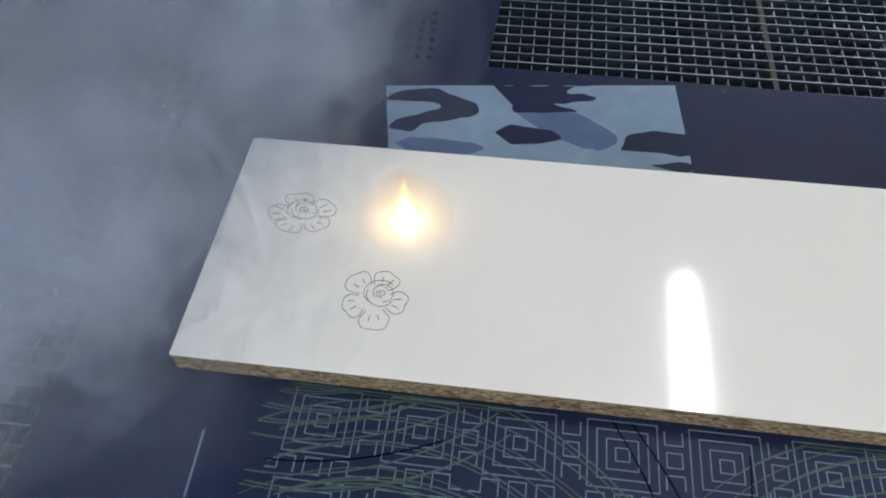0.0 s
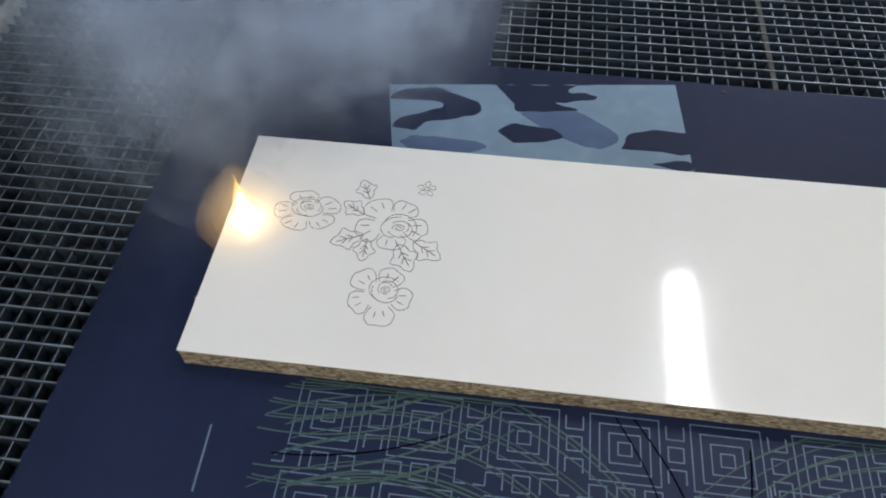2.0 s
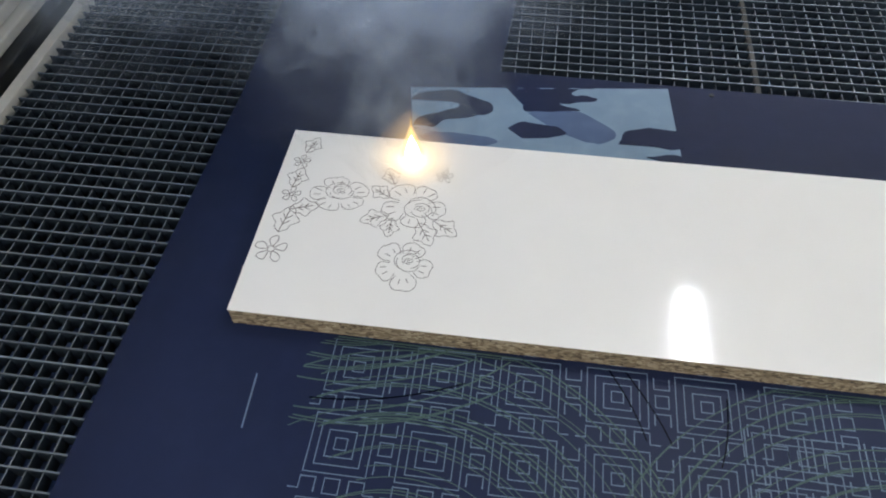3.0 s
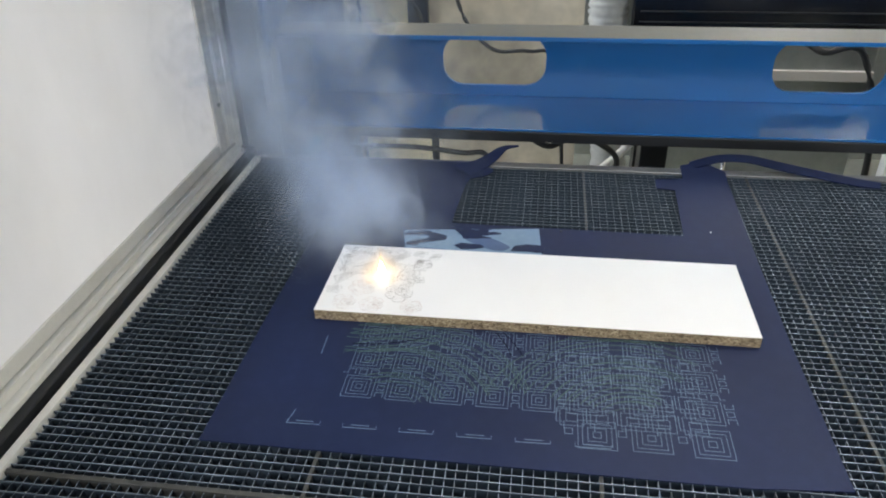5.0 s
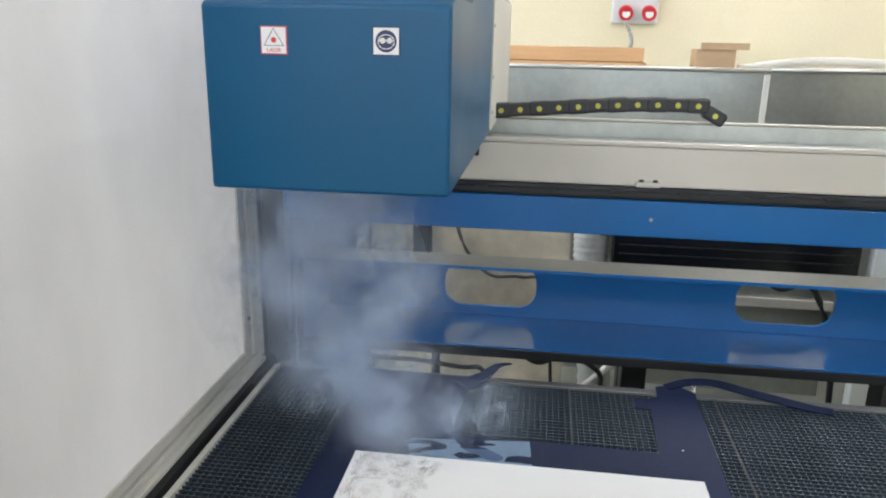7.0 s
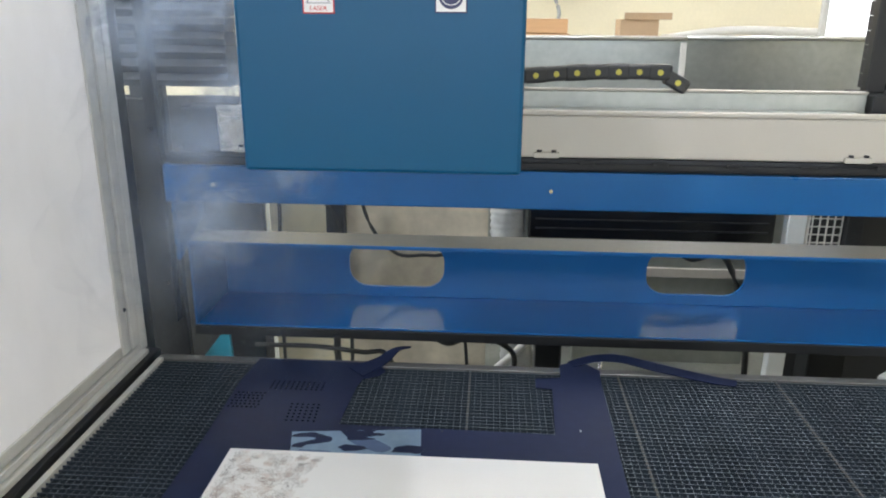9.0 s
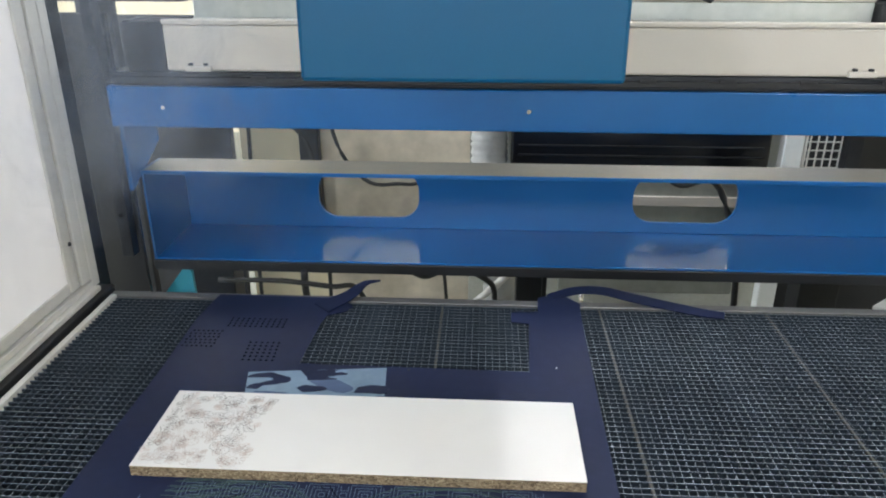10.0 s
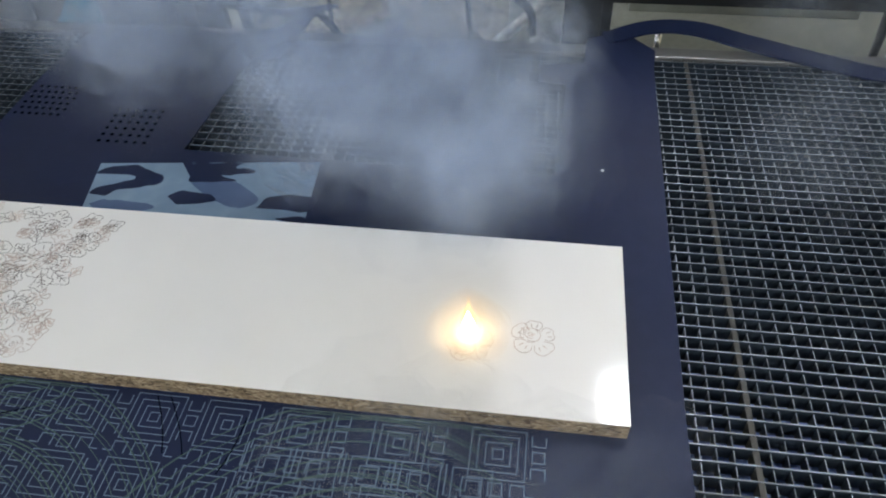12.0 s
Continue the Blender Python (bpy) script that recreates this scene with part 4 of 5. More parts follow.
# ---- workshop behind the machine ----
def sheet_bin(x0, x1, y0, z0, z1):
    t = thing("metal_enclosure", "galvanised sheet metal enclosure with rolled rim", "enclosure")
    part("panel", box(x0, x1, y0, y0 + 0.02, FLOOR, z1), M["zinc"], t)
    part("rim", add_tube(bmesh.new(), [(x0, y0, z1), (x1, y0, z1)], 0.012), M["alu"], t)
    part("post", box(x1 - 0.03, x1, y0 - 0.012, y0 - 0.001, FLOOR, z1 - 0.02, 0.003), M["alu_paint"], t)
    return t


sheet_bin(-0.5, 1.285, 3.0, 0, 0.83)
sheet_bin(1.30, 2.6, 3.06, 0, 0.835)

sock = thing("power_socket_box", "grey wall socket box with red sockets", "socket box")
SY = 6.2
part("body", box(0.72, 1.12, SY - 0.09, SY, 1.10, 1.75, 0.015), M["grey_plastic"], sock)
for x in (0.84, 1.04):
    s = part("socket", add_tube(bmesh.new(), [(x, SY - 0.16, 1.18), (x, SY - 0.088, 1.2)], 0.062, 16), M["red_plastic"], sock, "red round socket")
    part("socket_face", add_disc(bmesh.new(), (x, SY - 0.161, 1.18), 0.035, "y", 0.004, 14), M["sign_white"], s)
cb = part("power_cable", add_tube(bmesh.new(), spline([(0.84, SY - 0.16, 1.12), (0.90, SY - 0.2, 0.95), (0.86, SY - 0.18, 0.80), (0.78, SY - 0.2, 0.5), (0.75, SY - 0.2, FLOOR + 0.02)]), 0.016), M["hose"])
tagged(cb, "grey power cable hanging from the wall socket", "cable")
for x0, x1, z0, z1, nm, mt, lb in [(-0.2, 0.86, 0.86, 0.93, "timber_plank", "pink_wood", "pale timber plank lying on the shelf"), (-0.2, 0.84, 0.935, 1.03, "timber_plank", "pink_wood", "stacked pale timber plank on the shelf")]:
    tagged(part(nm, box(x0, x1, 4.5, 4.75, z0 - 0.12, z1 - 0.12, 0.004), M[mt]), lb, "plank")
sh = thing("wall_shelf", "pale shelf carrying planks and cartons", "shelf")
part("board", box(-1.6, 3.2, 4.45, 4.95, 0.70, 0.735, 0.004), M["cream"], sh)
for x in (-1.5, 0.6, 3.1):
    part("leg", box(x, x + 0.05, 4.5, 4.55, FLOOR, 0.70, 0.003), M["dark_steel"], sh)
ct = thing("carton", "brown cardboard carton with open flap", "box")
part("body", box(1.20, 1.46, 4.52, 4.75, 0.735, 0.91, 0.003), M["card"], ct)
part("flap", box(1.22, 1.54, 4.50, 4.515, 0.91, 0.955, 0.002), M["card"], ct)
tagged(part("shelf_pipe", add_tube(bmesh.new(), spline([(1.5, 4.6, 0.78), (2.0, 4.62, 0.84), (2.6, 4.6, 0.83), (3.1, 4.62, 0.82)]), 0.03), M["alu_paint"]), "pale pipe lying on the shelf", "pipe")
wn = thing("sliding_window", "bright narrow window in a pale frame", "window")
wx, wy = 2.02, 3.2
part("pane", box(wx, wx + 0.26, wy, wy + 0.01, 0.78, 1.25), M["screen"], wn, "bright pane")
for x in (wx - 0.03, wx + 0.262):
    part("stile", box(x, x + 0.028, wy - 0.02, wy + 0.02, 0.44, 1.28, 0.004), M["alu_paint"], wn)
part("rail", box(wx - 0.002, wx + 0.262, wy - 0.02, wy + 0.02, 1.252, 1.28, 0.004), M["alu_paint"], wn)
part("rail", box(wx - 0.002, wx + 0.262, wy - 0.02, wy + 0.02, 0.44, 0.778, 0.004), M["alu_paint"], wn)
uc = thing("control_cabinet", "pale grey steel control cabinet", "cabinet")
part("body", box(1.84, 2.5, 3.1, 3.14, FLOOR, 0.665, 0.01), M["white_metal"], uc)
part("drawer", box(1.90, 2.45, 3.085, 3.0995, 0.50, 0.62, 0.004), M["white_metal"], uc)

# seen under and through the gantry
# pale panel added in place of lit floor, so the right opening looks bright
cr = thing("metal_cabinet", "pale panel added behind the gantry to brighten its right opening", "cabinet")
part("body", box(0.80, 1.70, 2.85, 2.90, FLOOR, -0.10, 0.004), M["zinc"], cr)
for z in (-0.62, -0.36, -0.16):
    part("batten", box(0.80, 1.70, 2.83, 2.849, z, z + 0.05, 0.003), M["cream"], cr)
lb = thing("extraction_duct_box", "glossy black machine casing under the gantry", "machine casing")
part("body", box(0.50, 1.53, 2.2, 2.6, 0.02, 0.30, 0.01), M["black_gloss"], lb)
for z in (0.07, 0.11):
    part("strip", box(0.53, 1.50, 2.190, 2.199, z, z + 0.004, 0.001), M["dark_steel"], lb, "thin steel strip")
part("pedestal", box(0.60, 0.70, 2.45, 2.55, FLOOR, 0.02, 0.003), M["black"], lb)
pl = thing("white_post", "white painted steel post with wire mesh panel", "post")
part("post", box(1.58, 1.655, 2.2, 2.26, FLOOR, 0.42, 0.005), M["white_metal"], pl)
mesh_p = part("mesh_frame", box(1.66, 1.668, 2.2, 2.22, -0.05, 0.42, 0.002), M["alu_paint"], pl)
for k in range(7):
    part("wire", box(1.669, 1.80, 2.205, 2.21, -0.04 + k * 0.035, -0.035 + k * 0.035), M["alu_paint"], pl)
for k in range(5):
    part("wire", box(1.675 + k * 0.03, 1.68 + k * 0.03, 2.199, 2.2045, -0.05, 0.25), M["alu_paint"], pl)
hz = thing("flexible_duct", "grey ribbed flexible extraction hose", "hose")
bm = bmesh.new()
add_tube(bm, spline([(0.40, 2.3, 0.45), (0.41, 2.28, 0.2), (0.42, 2.26, -0.05), (0.46, 2.3, -0.4), (0.5, 2.4, FLOOR)], 20), lambda s: 0.075 + 0.006 * math.sin(s * 300), 14)
part("hose", bm, M["hose"], hz)
bx = thing("scorched_casing", "pale scorched sheet metal casing under the gantry", "machine casing")
part("panel", box(-0.33, 0.33, 2.45, 2.47, FLOOR, 0.42), M["brown_scale"], bx)
part("side_post", box(-0.42, -0.335, 2.40, 2.46, -0.30, 0.42, 0.004), M["dark_steel"], bx, "grey upright")
part("panel", box(-0.70, -0.335, 2.465, 2.485, FLOOR, 0.42), M["wallpaint"], bx)
for pts, r, mt, lab in [([(-0.16, 1.75, 0.38), (-0.10, 1.72, 0.20), (0.0, 1.70, 0.10), (0.12, 1.72, 0.09), (0.21, 1.74, 0.04), (0.26, 1.80, -0.4), (0.26, 1.85, FLOOR + 0.006)], 0.007, "cable", "black cable looped behind the gantry"),
                        ([(0.90, 1.75, 0.13), (1.0, 1.72, 0.135), (1.06, 1.70, 0.11), (1.2, 1.74, 0.09), (1.33, 1.80, -0.3), (1.34, 1.85, FLOOR + 0.01)], 0.012, "cable", "dark cable behind the gantry opening"),
                        ([(-0.50, 2.3, 0.4), (-0.45, 2.28, 0.2), (-0.35, 2.3, 0.05), (-0.30, 2.3, -0.4), (-0.30, 2.3, FLOOR + 0.008)], 0.009, "cable", "black cable hanging behind the gantry"),
                        ([(-0.60, 2.3, 0.4), (-0.60, 2.28, 0.1), (-0.62, 2.3, -0.3), (-0.62, 2.3, FLOOR + 0.008)], 0.009, "cable", "black cable hanging behind the gantry"),
                        ([(-0.4, 1.25, -0.07), (-0.2, 1.22, -0.055), (-0.05, 1.2, -0.06), (0.02, 1.25, -0.09), (0.05, 1.4, -0.3)], 0.008, "cable", "black cable under the gantry"),
                        ([(0.1, 1.5, -0.1), (0.2, 1.5, -0.16), (0.3, 1.5, -0.12), (0.42, 1.55, -0.2), (0.44, 1.6, -0.3)], 0.010, "cable", "black cable loop under the gantry"),
                        ([(-0.13, 1.22, -0.02), (-0.13, 1.22, -0.08), (-0.125, 1.25, -0.2)], 0.011, "cable", "dark vertical hose under the gantry"),
                        ([(0.30, 1.7, -0.42), (0.45, 1.75, -0.30), (0.52, 1.8, -0.24)], 0.014, "alu_paint", "pale pipe leaning under the gantry")]:
    tagged(part("hanging_cable" if mt == "cable" else "loose_pipe", add_tube(bmesh.new(), spline(pts, 6), r), M[mt]), lab, "cable" if mt == "cable" else "pipe")
rod = thing("bright_rod", "bright steel rod standing behind the bed edge", "rod")
part("rod", add_tube(bmesh.new(), [(0.665, 1.10, -0.12), (0.665, 1.105, -0.005)], 0.006), M["chrome"], rod)
part("base", box(0.645, 0.69, 1.08, 1.13, FLOOR, -0.121, 0.004), M["dark_steel"], rod)
tri_plate = extrude_outline([(-0.67, -0.24), (-0.49, -0.24), (-0.498, -0.065), (-0.513, -0.04)], 0.0, 0.012)
bmesh.ops.rotate(tri_plate, verts=tri_plate.verts, cent=(0, 0, 0), matrix=Matrix.Rotation(math.pi / 2, 3, "X"))
bmesh.ops.translate(tri_plate, verts=tri_plate.verts, vec=(0, 1.30, 0))
tb = thing("teal_bracket", "bright teal sheet metal bracket beside the bed", "bracket")
part("plate", tri_plate, M["teal"], tb)
part("foot", box(-0.56, -0.50, 1.25, 1.30, FLOOR, -0.2), M["teal"], tb)
wb = thing("white_bracket", "white triangular bracket beside the bed", "bracket")
part("plate", extrude_outline([(1.50, 1.20), (1.70, 1.10), (1.74, 1.14), (1.62, 1.30)], -0.09, -0.08), M["white_metal"], wb)
part("foot", box(1.60, 1.66, 1.15, 1.20, FLOOR, -0.091), M["dark_steel"], wb)


# ---- flame ----
def flame_shell(r, h, seed, lift=0.0):
    bm = bmesh.new()
    bmesh.ops.create_uvsphere(bm, u_segments=20, v_segments=16, radius=1)
    for v in bm.verts:
        z = v.co.z
        k = (1 - 0.72 * max(0, z) ** 1.15)
        w = 1 + 0.12 * noise.noise(Vector((v.co.x * 2 + seed, v.co.y * 2, z * 2)))
        v.co = Vector((v.co.x * r * k * w, v.co.y * r * k * w, lift + (z * h if z > 0 else z * r * 0.8)))
    for f in bm.faces:
        f.smooth = True
    return bm


flame = thing("flame", "small bright yellow-white flame where the laser burns the laminate", "flame")
part("core", flame_shell(0.0078, 0.027, 1, 0.006), M["flame_core"], flame, "white-hot core")
for r, h, s in ((0.0100, 0.036, 2), (0.0125, 0.041, 3)):
    part("mantle", flame_shell(r, h, s, 0.005), M["flame_mid"], flame, "orange mantle")
part("tongue", add_tube(bmesh.new(), [(0.0005 * math.sin(3 * t), 0.001 * t, 0.02 + 0.034 * t) for t in [k / 8 for k in range(9)]], lambda t: 0.0016 * (1 - t) + 0.0003, 6), M["flame_mid"], flame, "thin upright tongue")
for q in range(14):
    part("halo", flame_shell(0.0125 + 0.0013 * q + 0.00009 * q * q, 0.030 + 0.0014 * q + 0.00008 * q * q, 4 + q, 0.005), M["flame_out"], flame, "faint warm glow")


# ---- smoke ----
def puff_mesh(seed, shells=9):
    bm = bmesh.new()
    for k in range(shells):
        s = 1.12 - 0.92 * (k / (shells - 1)) ** 0.9
        res = bmesh.ops.create_icosphere(bm, subdivisions=3, radius=1)
        off = Vector((seed * 3.1, k * 0.35, seed * 1.7))
        for v in res["verts"]:
            d = v.co.normalized()
            w = 1 + 0.50 * noise.noise(d * 1.2 + off) + 0.32 * noise.noise(d * 2.7 + off * 2) + 0.16 * noise.noise(d * 6 + off)
            v.co = d * s * w
        for f in {f for v in res["verts"] for f in v.link_faces}:
            f.material_index = 0 if k >= shells // 2 else 1
    for f in bm.faces:
        f.smooth = True
    me = bpy.data.meshes.new("smoke_puff")
    bm.to_mesh(me)
    bm.free()
    return me


PUFFS = [puff_mesh(s) for s in range(5)]
for me in PUFFS:
    me.materials.append(M["smoke"])
    me.materials.append(M["smoke_rim"])
HAZES = [puff_mesh(s + 9, 5) for s in range(2)]
for me in HAZES:
    me.materials.append(M["haze"])
    me.materials.append(M["haze"])
SMOKE = []


def puff(rnd, size, rows, thin=False, turn=25):
    """A smoke puff of fixed shape with its way: rows of (seconds, x, y, z)."""
    ob = tagged(new("smoke_puff", rnd.choice(HAZES if thin else PUFFS)), "thin drifting grey-blue haze of smoke" if thin else "billowing grey-blue puff of smoke rising from the board", "smoke", "smoke")
    q = [rnd.uniform(0, 360) for _ in range(3)]
    sp = [rnd.uniform(-turn, turn) for _ in range(3)]
    sc = Matrix.Diagonal((size * rnd.uniform(0.85, 1.2), size * rnd.uniform(0.85, 1.2), size * rnd.uniform(0.85, 1.2), 1))
    ob.scale = sc.to_scale()
    SMOKE.append((ob, [(t, pose(x, y, z, q[0] + sp[0] * t * 0.5, q[1] + sp[1] * t * 0.5, q[2] + sp[2] * t * 0.5)) for t, x, y, z in rows]))
    return ob


def interp(pts, t):
    """Linear point at t along (t, x, y, z) rows."""
    if t <= pts[0][0]:
        return pts[0][1:]
    for a, b in zip(pts, pts[1:]):
        if t <= b[0]:
            f = (t - a[0]) / (b[0] - a[0])
            return tuple(a[k] + f * (b[k] - a[k]) for k in (1, 2, 3))
    return pts[-1][1:]


def emit(rnd, t0, life_path, size, jitter, thin=False):
    """A puff that leaves its source at t0; life_path: rows of (age, x, y, z)."""
    j = [rnd.uniform(-jitter, jitter) for _ in range(3)]
    rows = []
    times = sorted({0.0, 12.0, *[min(12.0, max(0.0, t0 + a)) for a, *_ in life_path]})
    for t in times:
        age = t - t0
        x, y, z = interp(life_path, age)
        g = min(1.0, max(0.0, age) / 1.2)
        rows.append((t, x + j[0] * (0.3 + g), y + j[1] * (0.3 + g), z + abs(j[2]) * g))
    return puff(rnd, size, rows, thin)


def plume(seed, start, end, every, source, ways, sizes, spread, thin=False):
    """Puffs that leave a moving source one after another; ways: rows of (age, dx, dy, z), taken in turn."""
    rnd = random.Random(seed)
    t0, k = start, 0
    while t0 < end:
        sx, sy = source(t0, rnd)
        way = [(-12, sx, sy, -0.60), (-0.2, sx, sy, -0.52)] + [(g, sx + dx, sy + dy, z) for g, dx, dy, z in ways[k % len(ways)]]
        emit(rnd, t0, way, rnd.uniform(*sizes), spread, thin)
        t0, k = t0 + every * rnd.uniform(0.8, 1.2), k + 1


LEFTWARD = [(0.12, -0.02, 0.03, 0.05), (0.5, -0.10, 0.09, 0.11), (1.1, -0.21, 0.16, 0.19), (2.0, -0.28, 0.28, 0.33), (3.2, -0.26, 0.42, 0.80), (5.0, -0.1, 0.6, 1.6), (8.0, 0, 0.7, 2.6)]
BACKWARD = [(0.12, 0.0, 0.04, 0.05), (0.5, 0.02, 0.14, 0.10), (1.1, -0.03, 0.25, 0.19), (2.0, -0.10, 0.34, 0.38), (3.2, -0.15, 0.45, 0.9), (5.0, -0.1, 0.6, 1.6), (8.0, 0, 0.7, 2.6)]
COLUMN = [(0.12, -0.01, 0.02, 0.05), (0.45, -0.07, 0.08, 0.09), (0.9, -0.17, 0.17, 0.18), (1.6, -0.21, 0.25, 0.42), (2.6, -0.18, 0.35, 0.90), (4.0, -0.1, 0.5, 1.7), (7.0, 0, 0.7, 2.6)]
LOW = [(0.12, 0.0, 0.02, 0.03), (0.5, -0.01, 0.08, 0.06), (1.1, -0.06, 0.15, 0.12), (1.9, -0.14, 0.23, 0.34), (2.8, -0.2, 0.32, 0.7), (4.2, -0.1, 0.5, 1.6), (7.0, 0, 0.7, 2.6)]
# the corner plume while the first drawing is cut
plume(12, -2.4, 1.3, 0.085, lambda t, r: (-0.20, 0.54), [LEFTWARD, BACKWARD], (0.09, 0.18), 0.14)
plume(13, 1.3, 2.35, 0.06, lambda t, r: (-0.25, 0.52), [LEFTWARD, LEFTWARD, BACKWARD], (0.07, 0.15), 0.11)
plume(14, 1.6, 3.2, 0.065, lambda t, r: (-0.12, 0.60), [BACKWARD, BACKWARD, LEFTWARD], (0.07, 0.14), 0.12)
plume(15, 3.2, 5.9, 0.07, lambda t, r: (-0.20, 0.55), [COLUMN, COLUMN, COLUMN, LOW], (0.07, 0.15), 0.095)
plume(16, 4.7, 6.9, 0.06, lambda t, r: (r.uniform(-0.30, 0.07), 0.57), [LOW, LOW, COLUMN], (0.06, 0.12), 0.10)
rnd = random.Random(21)
# low smoke spilling over the near left of the sheet at the start
for k in range(24):
    x, y = rnd.uniform(-0.58, -0.27), rnd.uniform(0.10, 0.58)
    z = rnd.uniform(0.05, 0.2)
    puff(rnd, rnd.uniform(0.12, 0.19), [(0, x, y, z), (0.6, x - 0.03, y + 0.05, z + 0.03), (1.3, x - 0.10, y + 0.2, z + 0.10), (2.2, x - 0.14, y + 0.42, z + 0.28), (3.6, x - 0.1, 1.0, z + 1.0), (6, x, 1.3, 2.4), (12, x, 1.4, 2.6)], k % 5 == 0)
for k in range(11):
    x, y, z = rnd.uniform(-0.62, -0.16), rnd.uniform(0.55, 0.92), rnd.uniform(0.12, 0.40)
    puff(rnd, rnd.uniform(0.14, 0.20), [(0, x, y, z), (0.8, x - 0.03, y + 0.03, z + 0.06), (1.6, x - 0.06, y + 0.08, z + 0.20), (3.0, x - 0.05, y + 0.2, z + 0.7), (5.5, x, 1.3, 2.4), (12, x, 1.4, 2.6)])
# smoke creeping out before the front edge of the board
for k in range(4):
    x = 0.30 + 0.08 * k
    puff(rnd, 0.085, [(0, x, 0.30, -0.20), (11.2, x, 0.30, -0.16), (11.7, x + 0.02, 0.24, -0.03), (12, x + 0.03, 0.20, 0.03)], True)
# thin haze left hanging before the gantry
for k in range(7):
    x, y, z = rnd.uniform(-0.5, -0.1), rnd.uniform(0.75, 1.05), rnd.uniform(0.15, 0.7)
    puff(rnd, rnd.uniform(0.18, 0.26), [(0, x - 0.1, y - 0.3, z * 0.4 + 0.1), (4.5, x, y, z), (8.5, x - 0.02, y, z + 0.1), (10.5, x - 0.1, y + 0.1, z + 0.3), (12, x - 0.15, y + 0.2, z + 0.5)], True)
# the second plume at the other end of the board
SWEEP = [(0.08, 0.0, 0.02, 0.03), (0.35, -0.08, 0.09, 0.06), (0.8, -0.26, 0.17, 0.10), (1.3, -0.52, 0.24, 0.13), (2.0, -0.8, 0.34, 0.22)]
RISE = [(0.08, 0.0, 0.02, 0.03), (0.4, -0.01, 0.10, 0.09), (0.9, -0.10, 0.21, 0.18), (1.6, -0.22, 0.36, 0.34)]
ASIDE = [(0.1, 0.02, 0.0, 0.06), (0.5, 0.08, 0.05, 0.09), (1.0, 0.13, 0.10, 0.14), (1.8, 0.18, 0.2, 0.28)]
plume(31, 10.35, 11.98, 0.024, lambda t, r: (0.48 - 0.05 * (t - 10.3) + r.uniform(-0.07, 0.07), 0.57), [SWEEP, RISE, SWEEP], (0.06, 0.115), 0.115)
plume(32, 10.35, 11.2, 0.30, lambda t, r: (0.60, 0.45), [ASIDE], (0.05, 0.09), 0.07, True)

# ---- grid bars ----
def bar_mesh(name, x0, x1, y0, y1, z0, z1):
    bm = box(x0, x1, y0, y1, z0, z1)
    me = bpy.data.meshes.new(name)
    bm.to_mesh(me)
    bm.free()
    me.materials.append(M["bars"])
    me.materials.append(M["bar_flank"])
    # tops take the pale mottled steel, flanks a darker one, split by normal
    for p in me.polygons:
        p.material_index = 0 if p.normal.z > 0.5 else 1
    return me


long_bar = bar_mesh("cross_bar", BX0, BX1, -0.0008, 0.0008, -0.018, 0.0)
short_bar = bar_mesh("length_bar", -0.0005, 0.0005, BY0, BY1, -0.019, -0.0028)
rnd = random.Random(5)
for k in range(int((BY1 - BY0) / CELL)):
    y = 0.2705 + CELL * (k - int((0.2705 - BY0) / CELL))
    if abs(y + 0.126) < 0.006 or y > BY1 - 0.003:
        continue
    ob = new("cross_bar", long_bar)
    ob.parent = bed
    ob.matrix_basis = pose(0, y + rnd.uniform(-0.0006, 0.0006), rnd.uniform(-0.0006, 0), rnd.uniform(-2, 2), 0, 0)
for k in range(int((BX1 - BX0) / CELL)):
    x = BX0 + 0.006 + CELL * k
    if min(abs(x - s) for s in SEAMS) < 0.006:
        continue
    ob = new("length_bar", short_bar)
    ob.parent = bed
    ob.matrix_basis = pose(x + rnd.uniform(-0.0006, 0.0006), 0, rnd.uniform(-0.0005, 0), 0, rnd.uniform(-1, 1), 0)


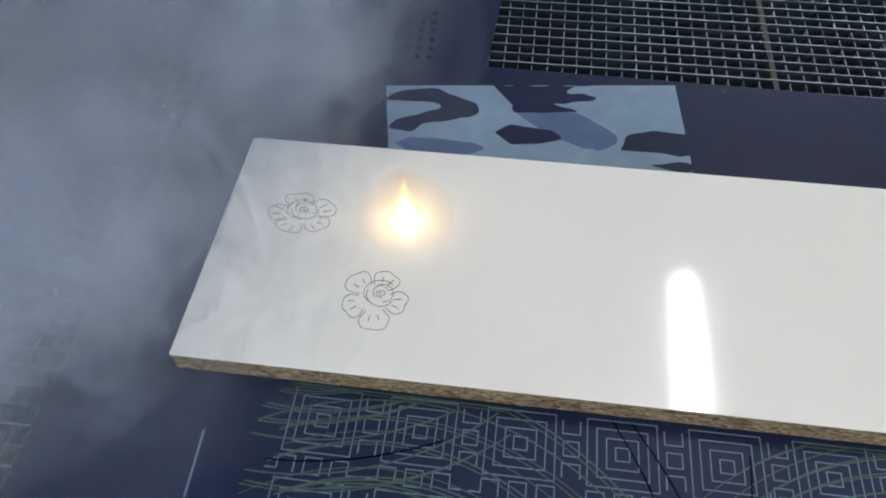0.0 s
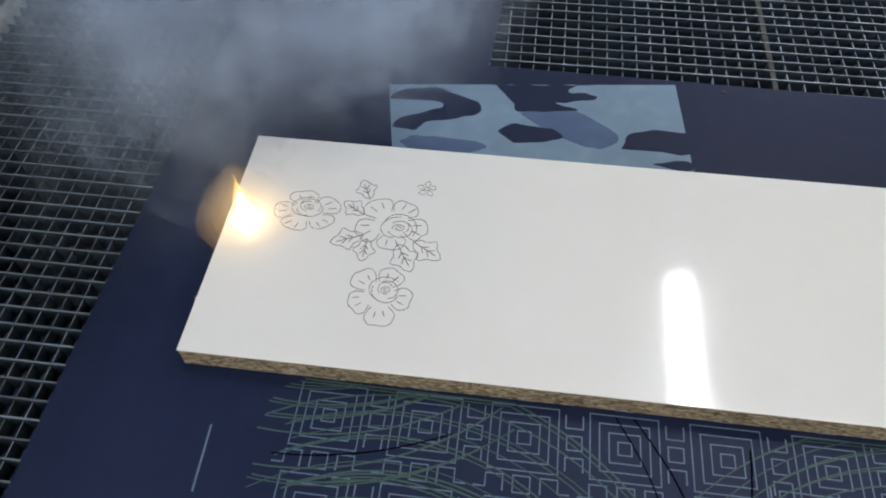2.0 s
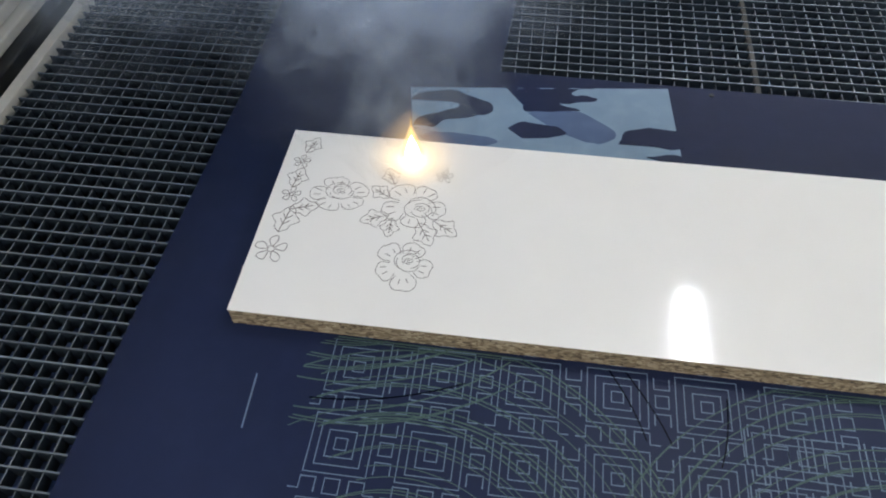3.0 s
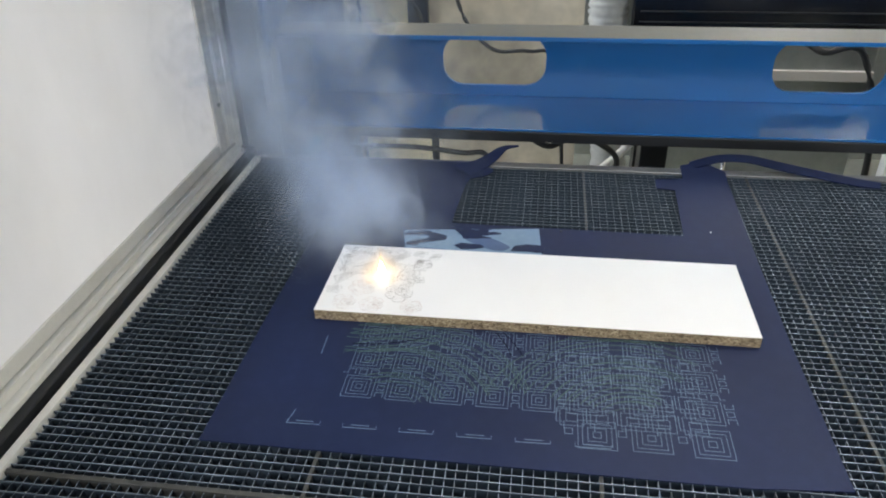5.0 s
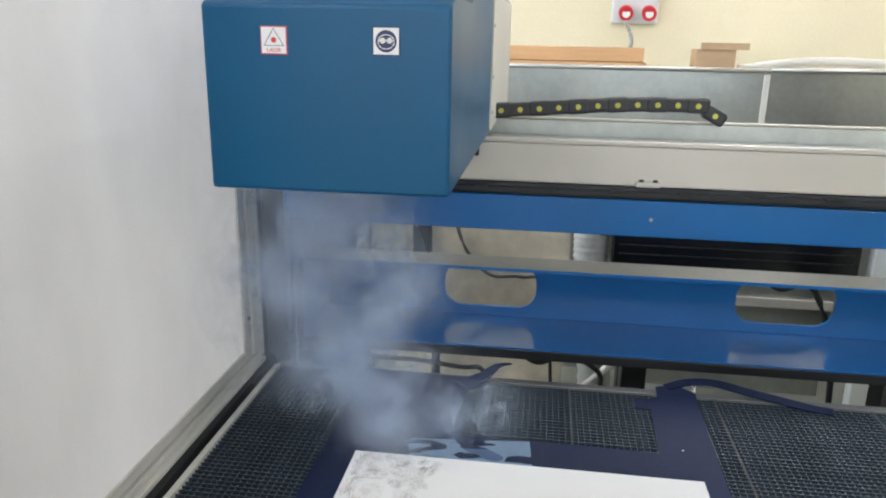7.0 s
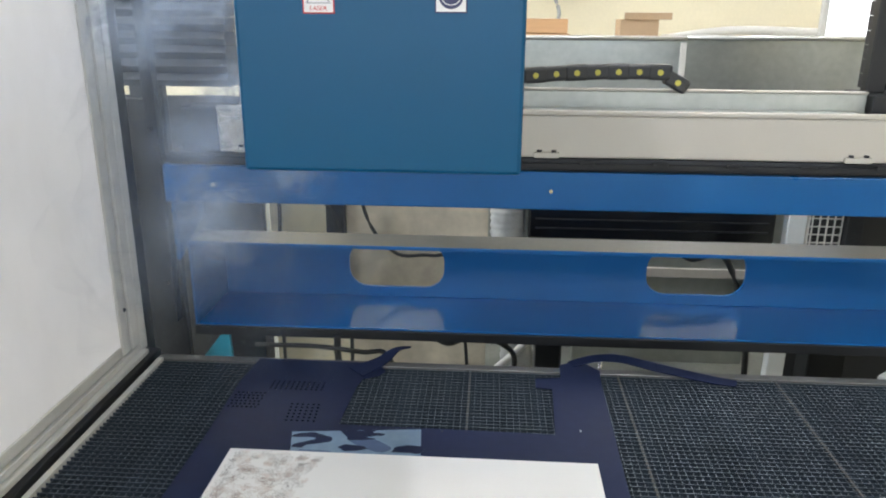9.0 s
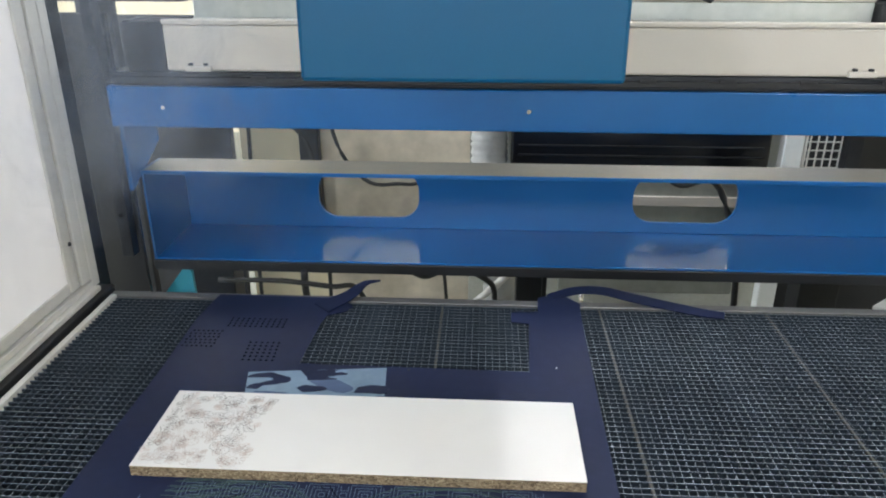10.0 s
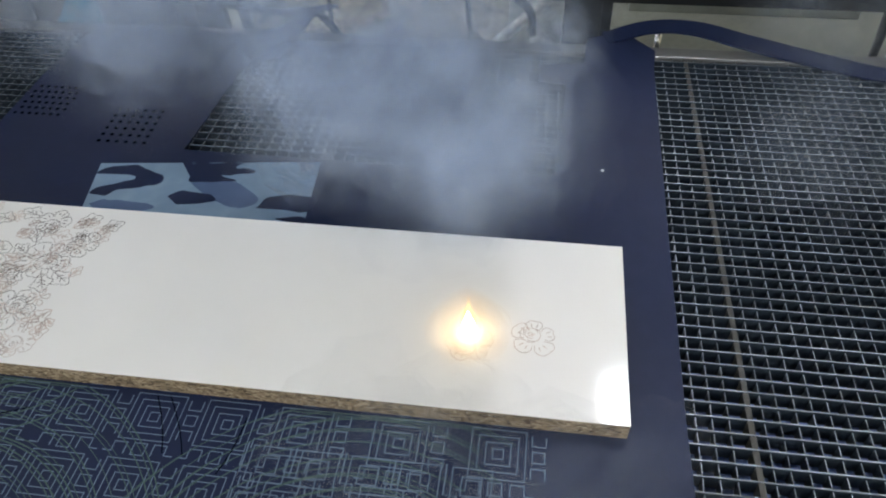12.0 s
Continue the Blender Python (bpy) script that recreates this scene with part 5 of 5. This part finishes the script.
# ---- what moves ----
FLAMES = [(0, -0.063, 0.435), (0.1, -0.062, 0.428), (0.2, -0.085, 0.425), (0.3, -0.075, 0.372), (0.4, -0.118, 0.477), (0.5, -0.085, 0.460), (0.6, -0.115, 0.452), (0.7, -0.105, 0.418), (0.8, -0.108, 0.400), (0.9, -0.095, 0.412), (1.0, -0.070, 0.410), (1.1, -0.062, 0.420), (1.2, -0.057, 0.475), (1.3, -0.200, 0.488), (1.4, -0.200, 0.486), (1.5, -0.204, 0.439), (1.6, -0.196, 0.452), (1.7, -0.205, 0.452), (1.8, -0.210, 0.432), (2.0, -0.206, 0.418), (2.1, -0.190, 0.408), (2.2, -0.200, 0.405), (2.3, -0.086, 0.480), (2.4, -0.085, 0.476), (2.5, -0.111, 0.486), (2.7, -0.048, 0.452), (3.0, -0.09, 0.49), (3.5, -0.15, 0.47), (4.0, -0.20, 0.45), (4.3, -0.185, 0.416), (4.6, -0.155, 0.378), (4.9, -0.128, 0.410), (5.2, -0.113, 0.400), (5.5, -0.121, 0.364), (5.8, -0.079, 0.362), (6.1, -0.025, 0.430), (6.3, -0.017, 0.400), (6.5, -0.036, 0.376), (6.8, -0.05, 0.33)]
FLAMES2 = [(10.65, 0.50, 0.42), (10.8, 0.46, 0.40), (11.0, 0.417, 0.403), (11.2, 0.435, 0.413), (11.3, 0.430, 0.470), (11.4, 0.412, 0.498), (11.5, 0.407, 0.433), (11.6, 0.423, 0.422), (11.7, 0.49, 0.38), (11.8, 0.483, 0.397), (11.9, 0.43, 0.385), (12.0, 0.418, 0.374)]
# the head travels along the beam
HEAD = [(0, -0.412), (6.0, -0.412), (7.0, -0.412), (7.3, -0.400), (7.6, -0.346), (8.0, -0.263), (8.5, -0.160), (9.0, -0.054), (9.5, 0.041), (9.9, 0.126), (10.05, 0.146), (10.3, 0.150), (12, 0.150)]


def motions():
    rows = [(t, pose(x, y, ZT - (0.012 if 5.4 < t < 5.7 else 0.0), 0, 0, 40 * t % 60)) for t, x, y in FLAMES]
    rows += [(6.95, pose(-0.05, 0.33, -0.07)), (7.5, pose(0.2, 0.4, -0.07)), (10.5, pose(0.50, 0.42, -0.07))]
    rows += [(t, pose(x, y, ZT, 0, 0, 40 * t % 60)) for t, x, y in FLAMES2]
    walk(flame, rows)
    walk(head, [(t, pose(x, 0.25, 0.704)) for t, x in HEAD])
    walk(chain, [(t, pose(0.70 + 0.5 * (x + 0.412), 1.395, 0)) for t, x in HEAD])
    for ob, rows in SMOKE:
        walk(ob, rows)
    for ob, t in DRAWINGS:
        lo, hi = pose(0, 0, ZT - 0.004), pose(0, 0, ZT - 0.0001)
        if t <= 0:
            walk(ob, [(0, hi), (12, hi)])
        else:
            walk(ob, [(0, lo), (t - 0.05 if t > 0.05 else 0.02, lo), (t + 0.35, hi), (12, hi)])


motions()
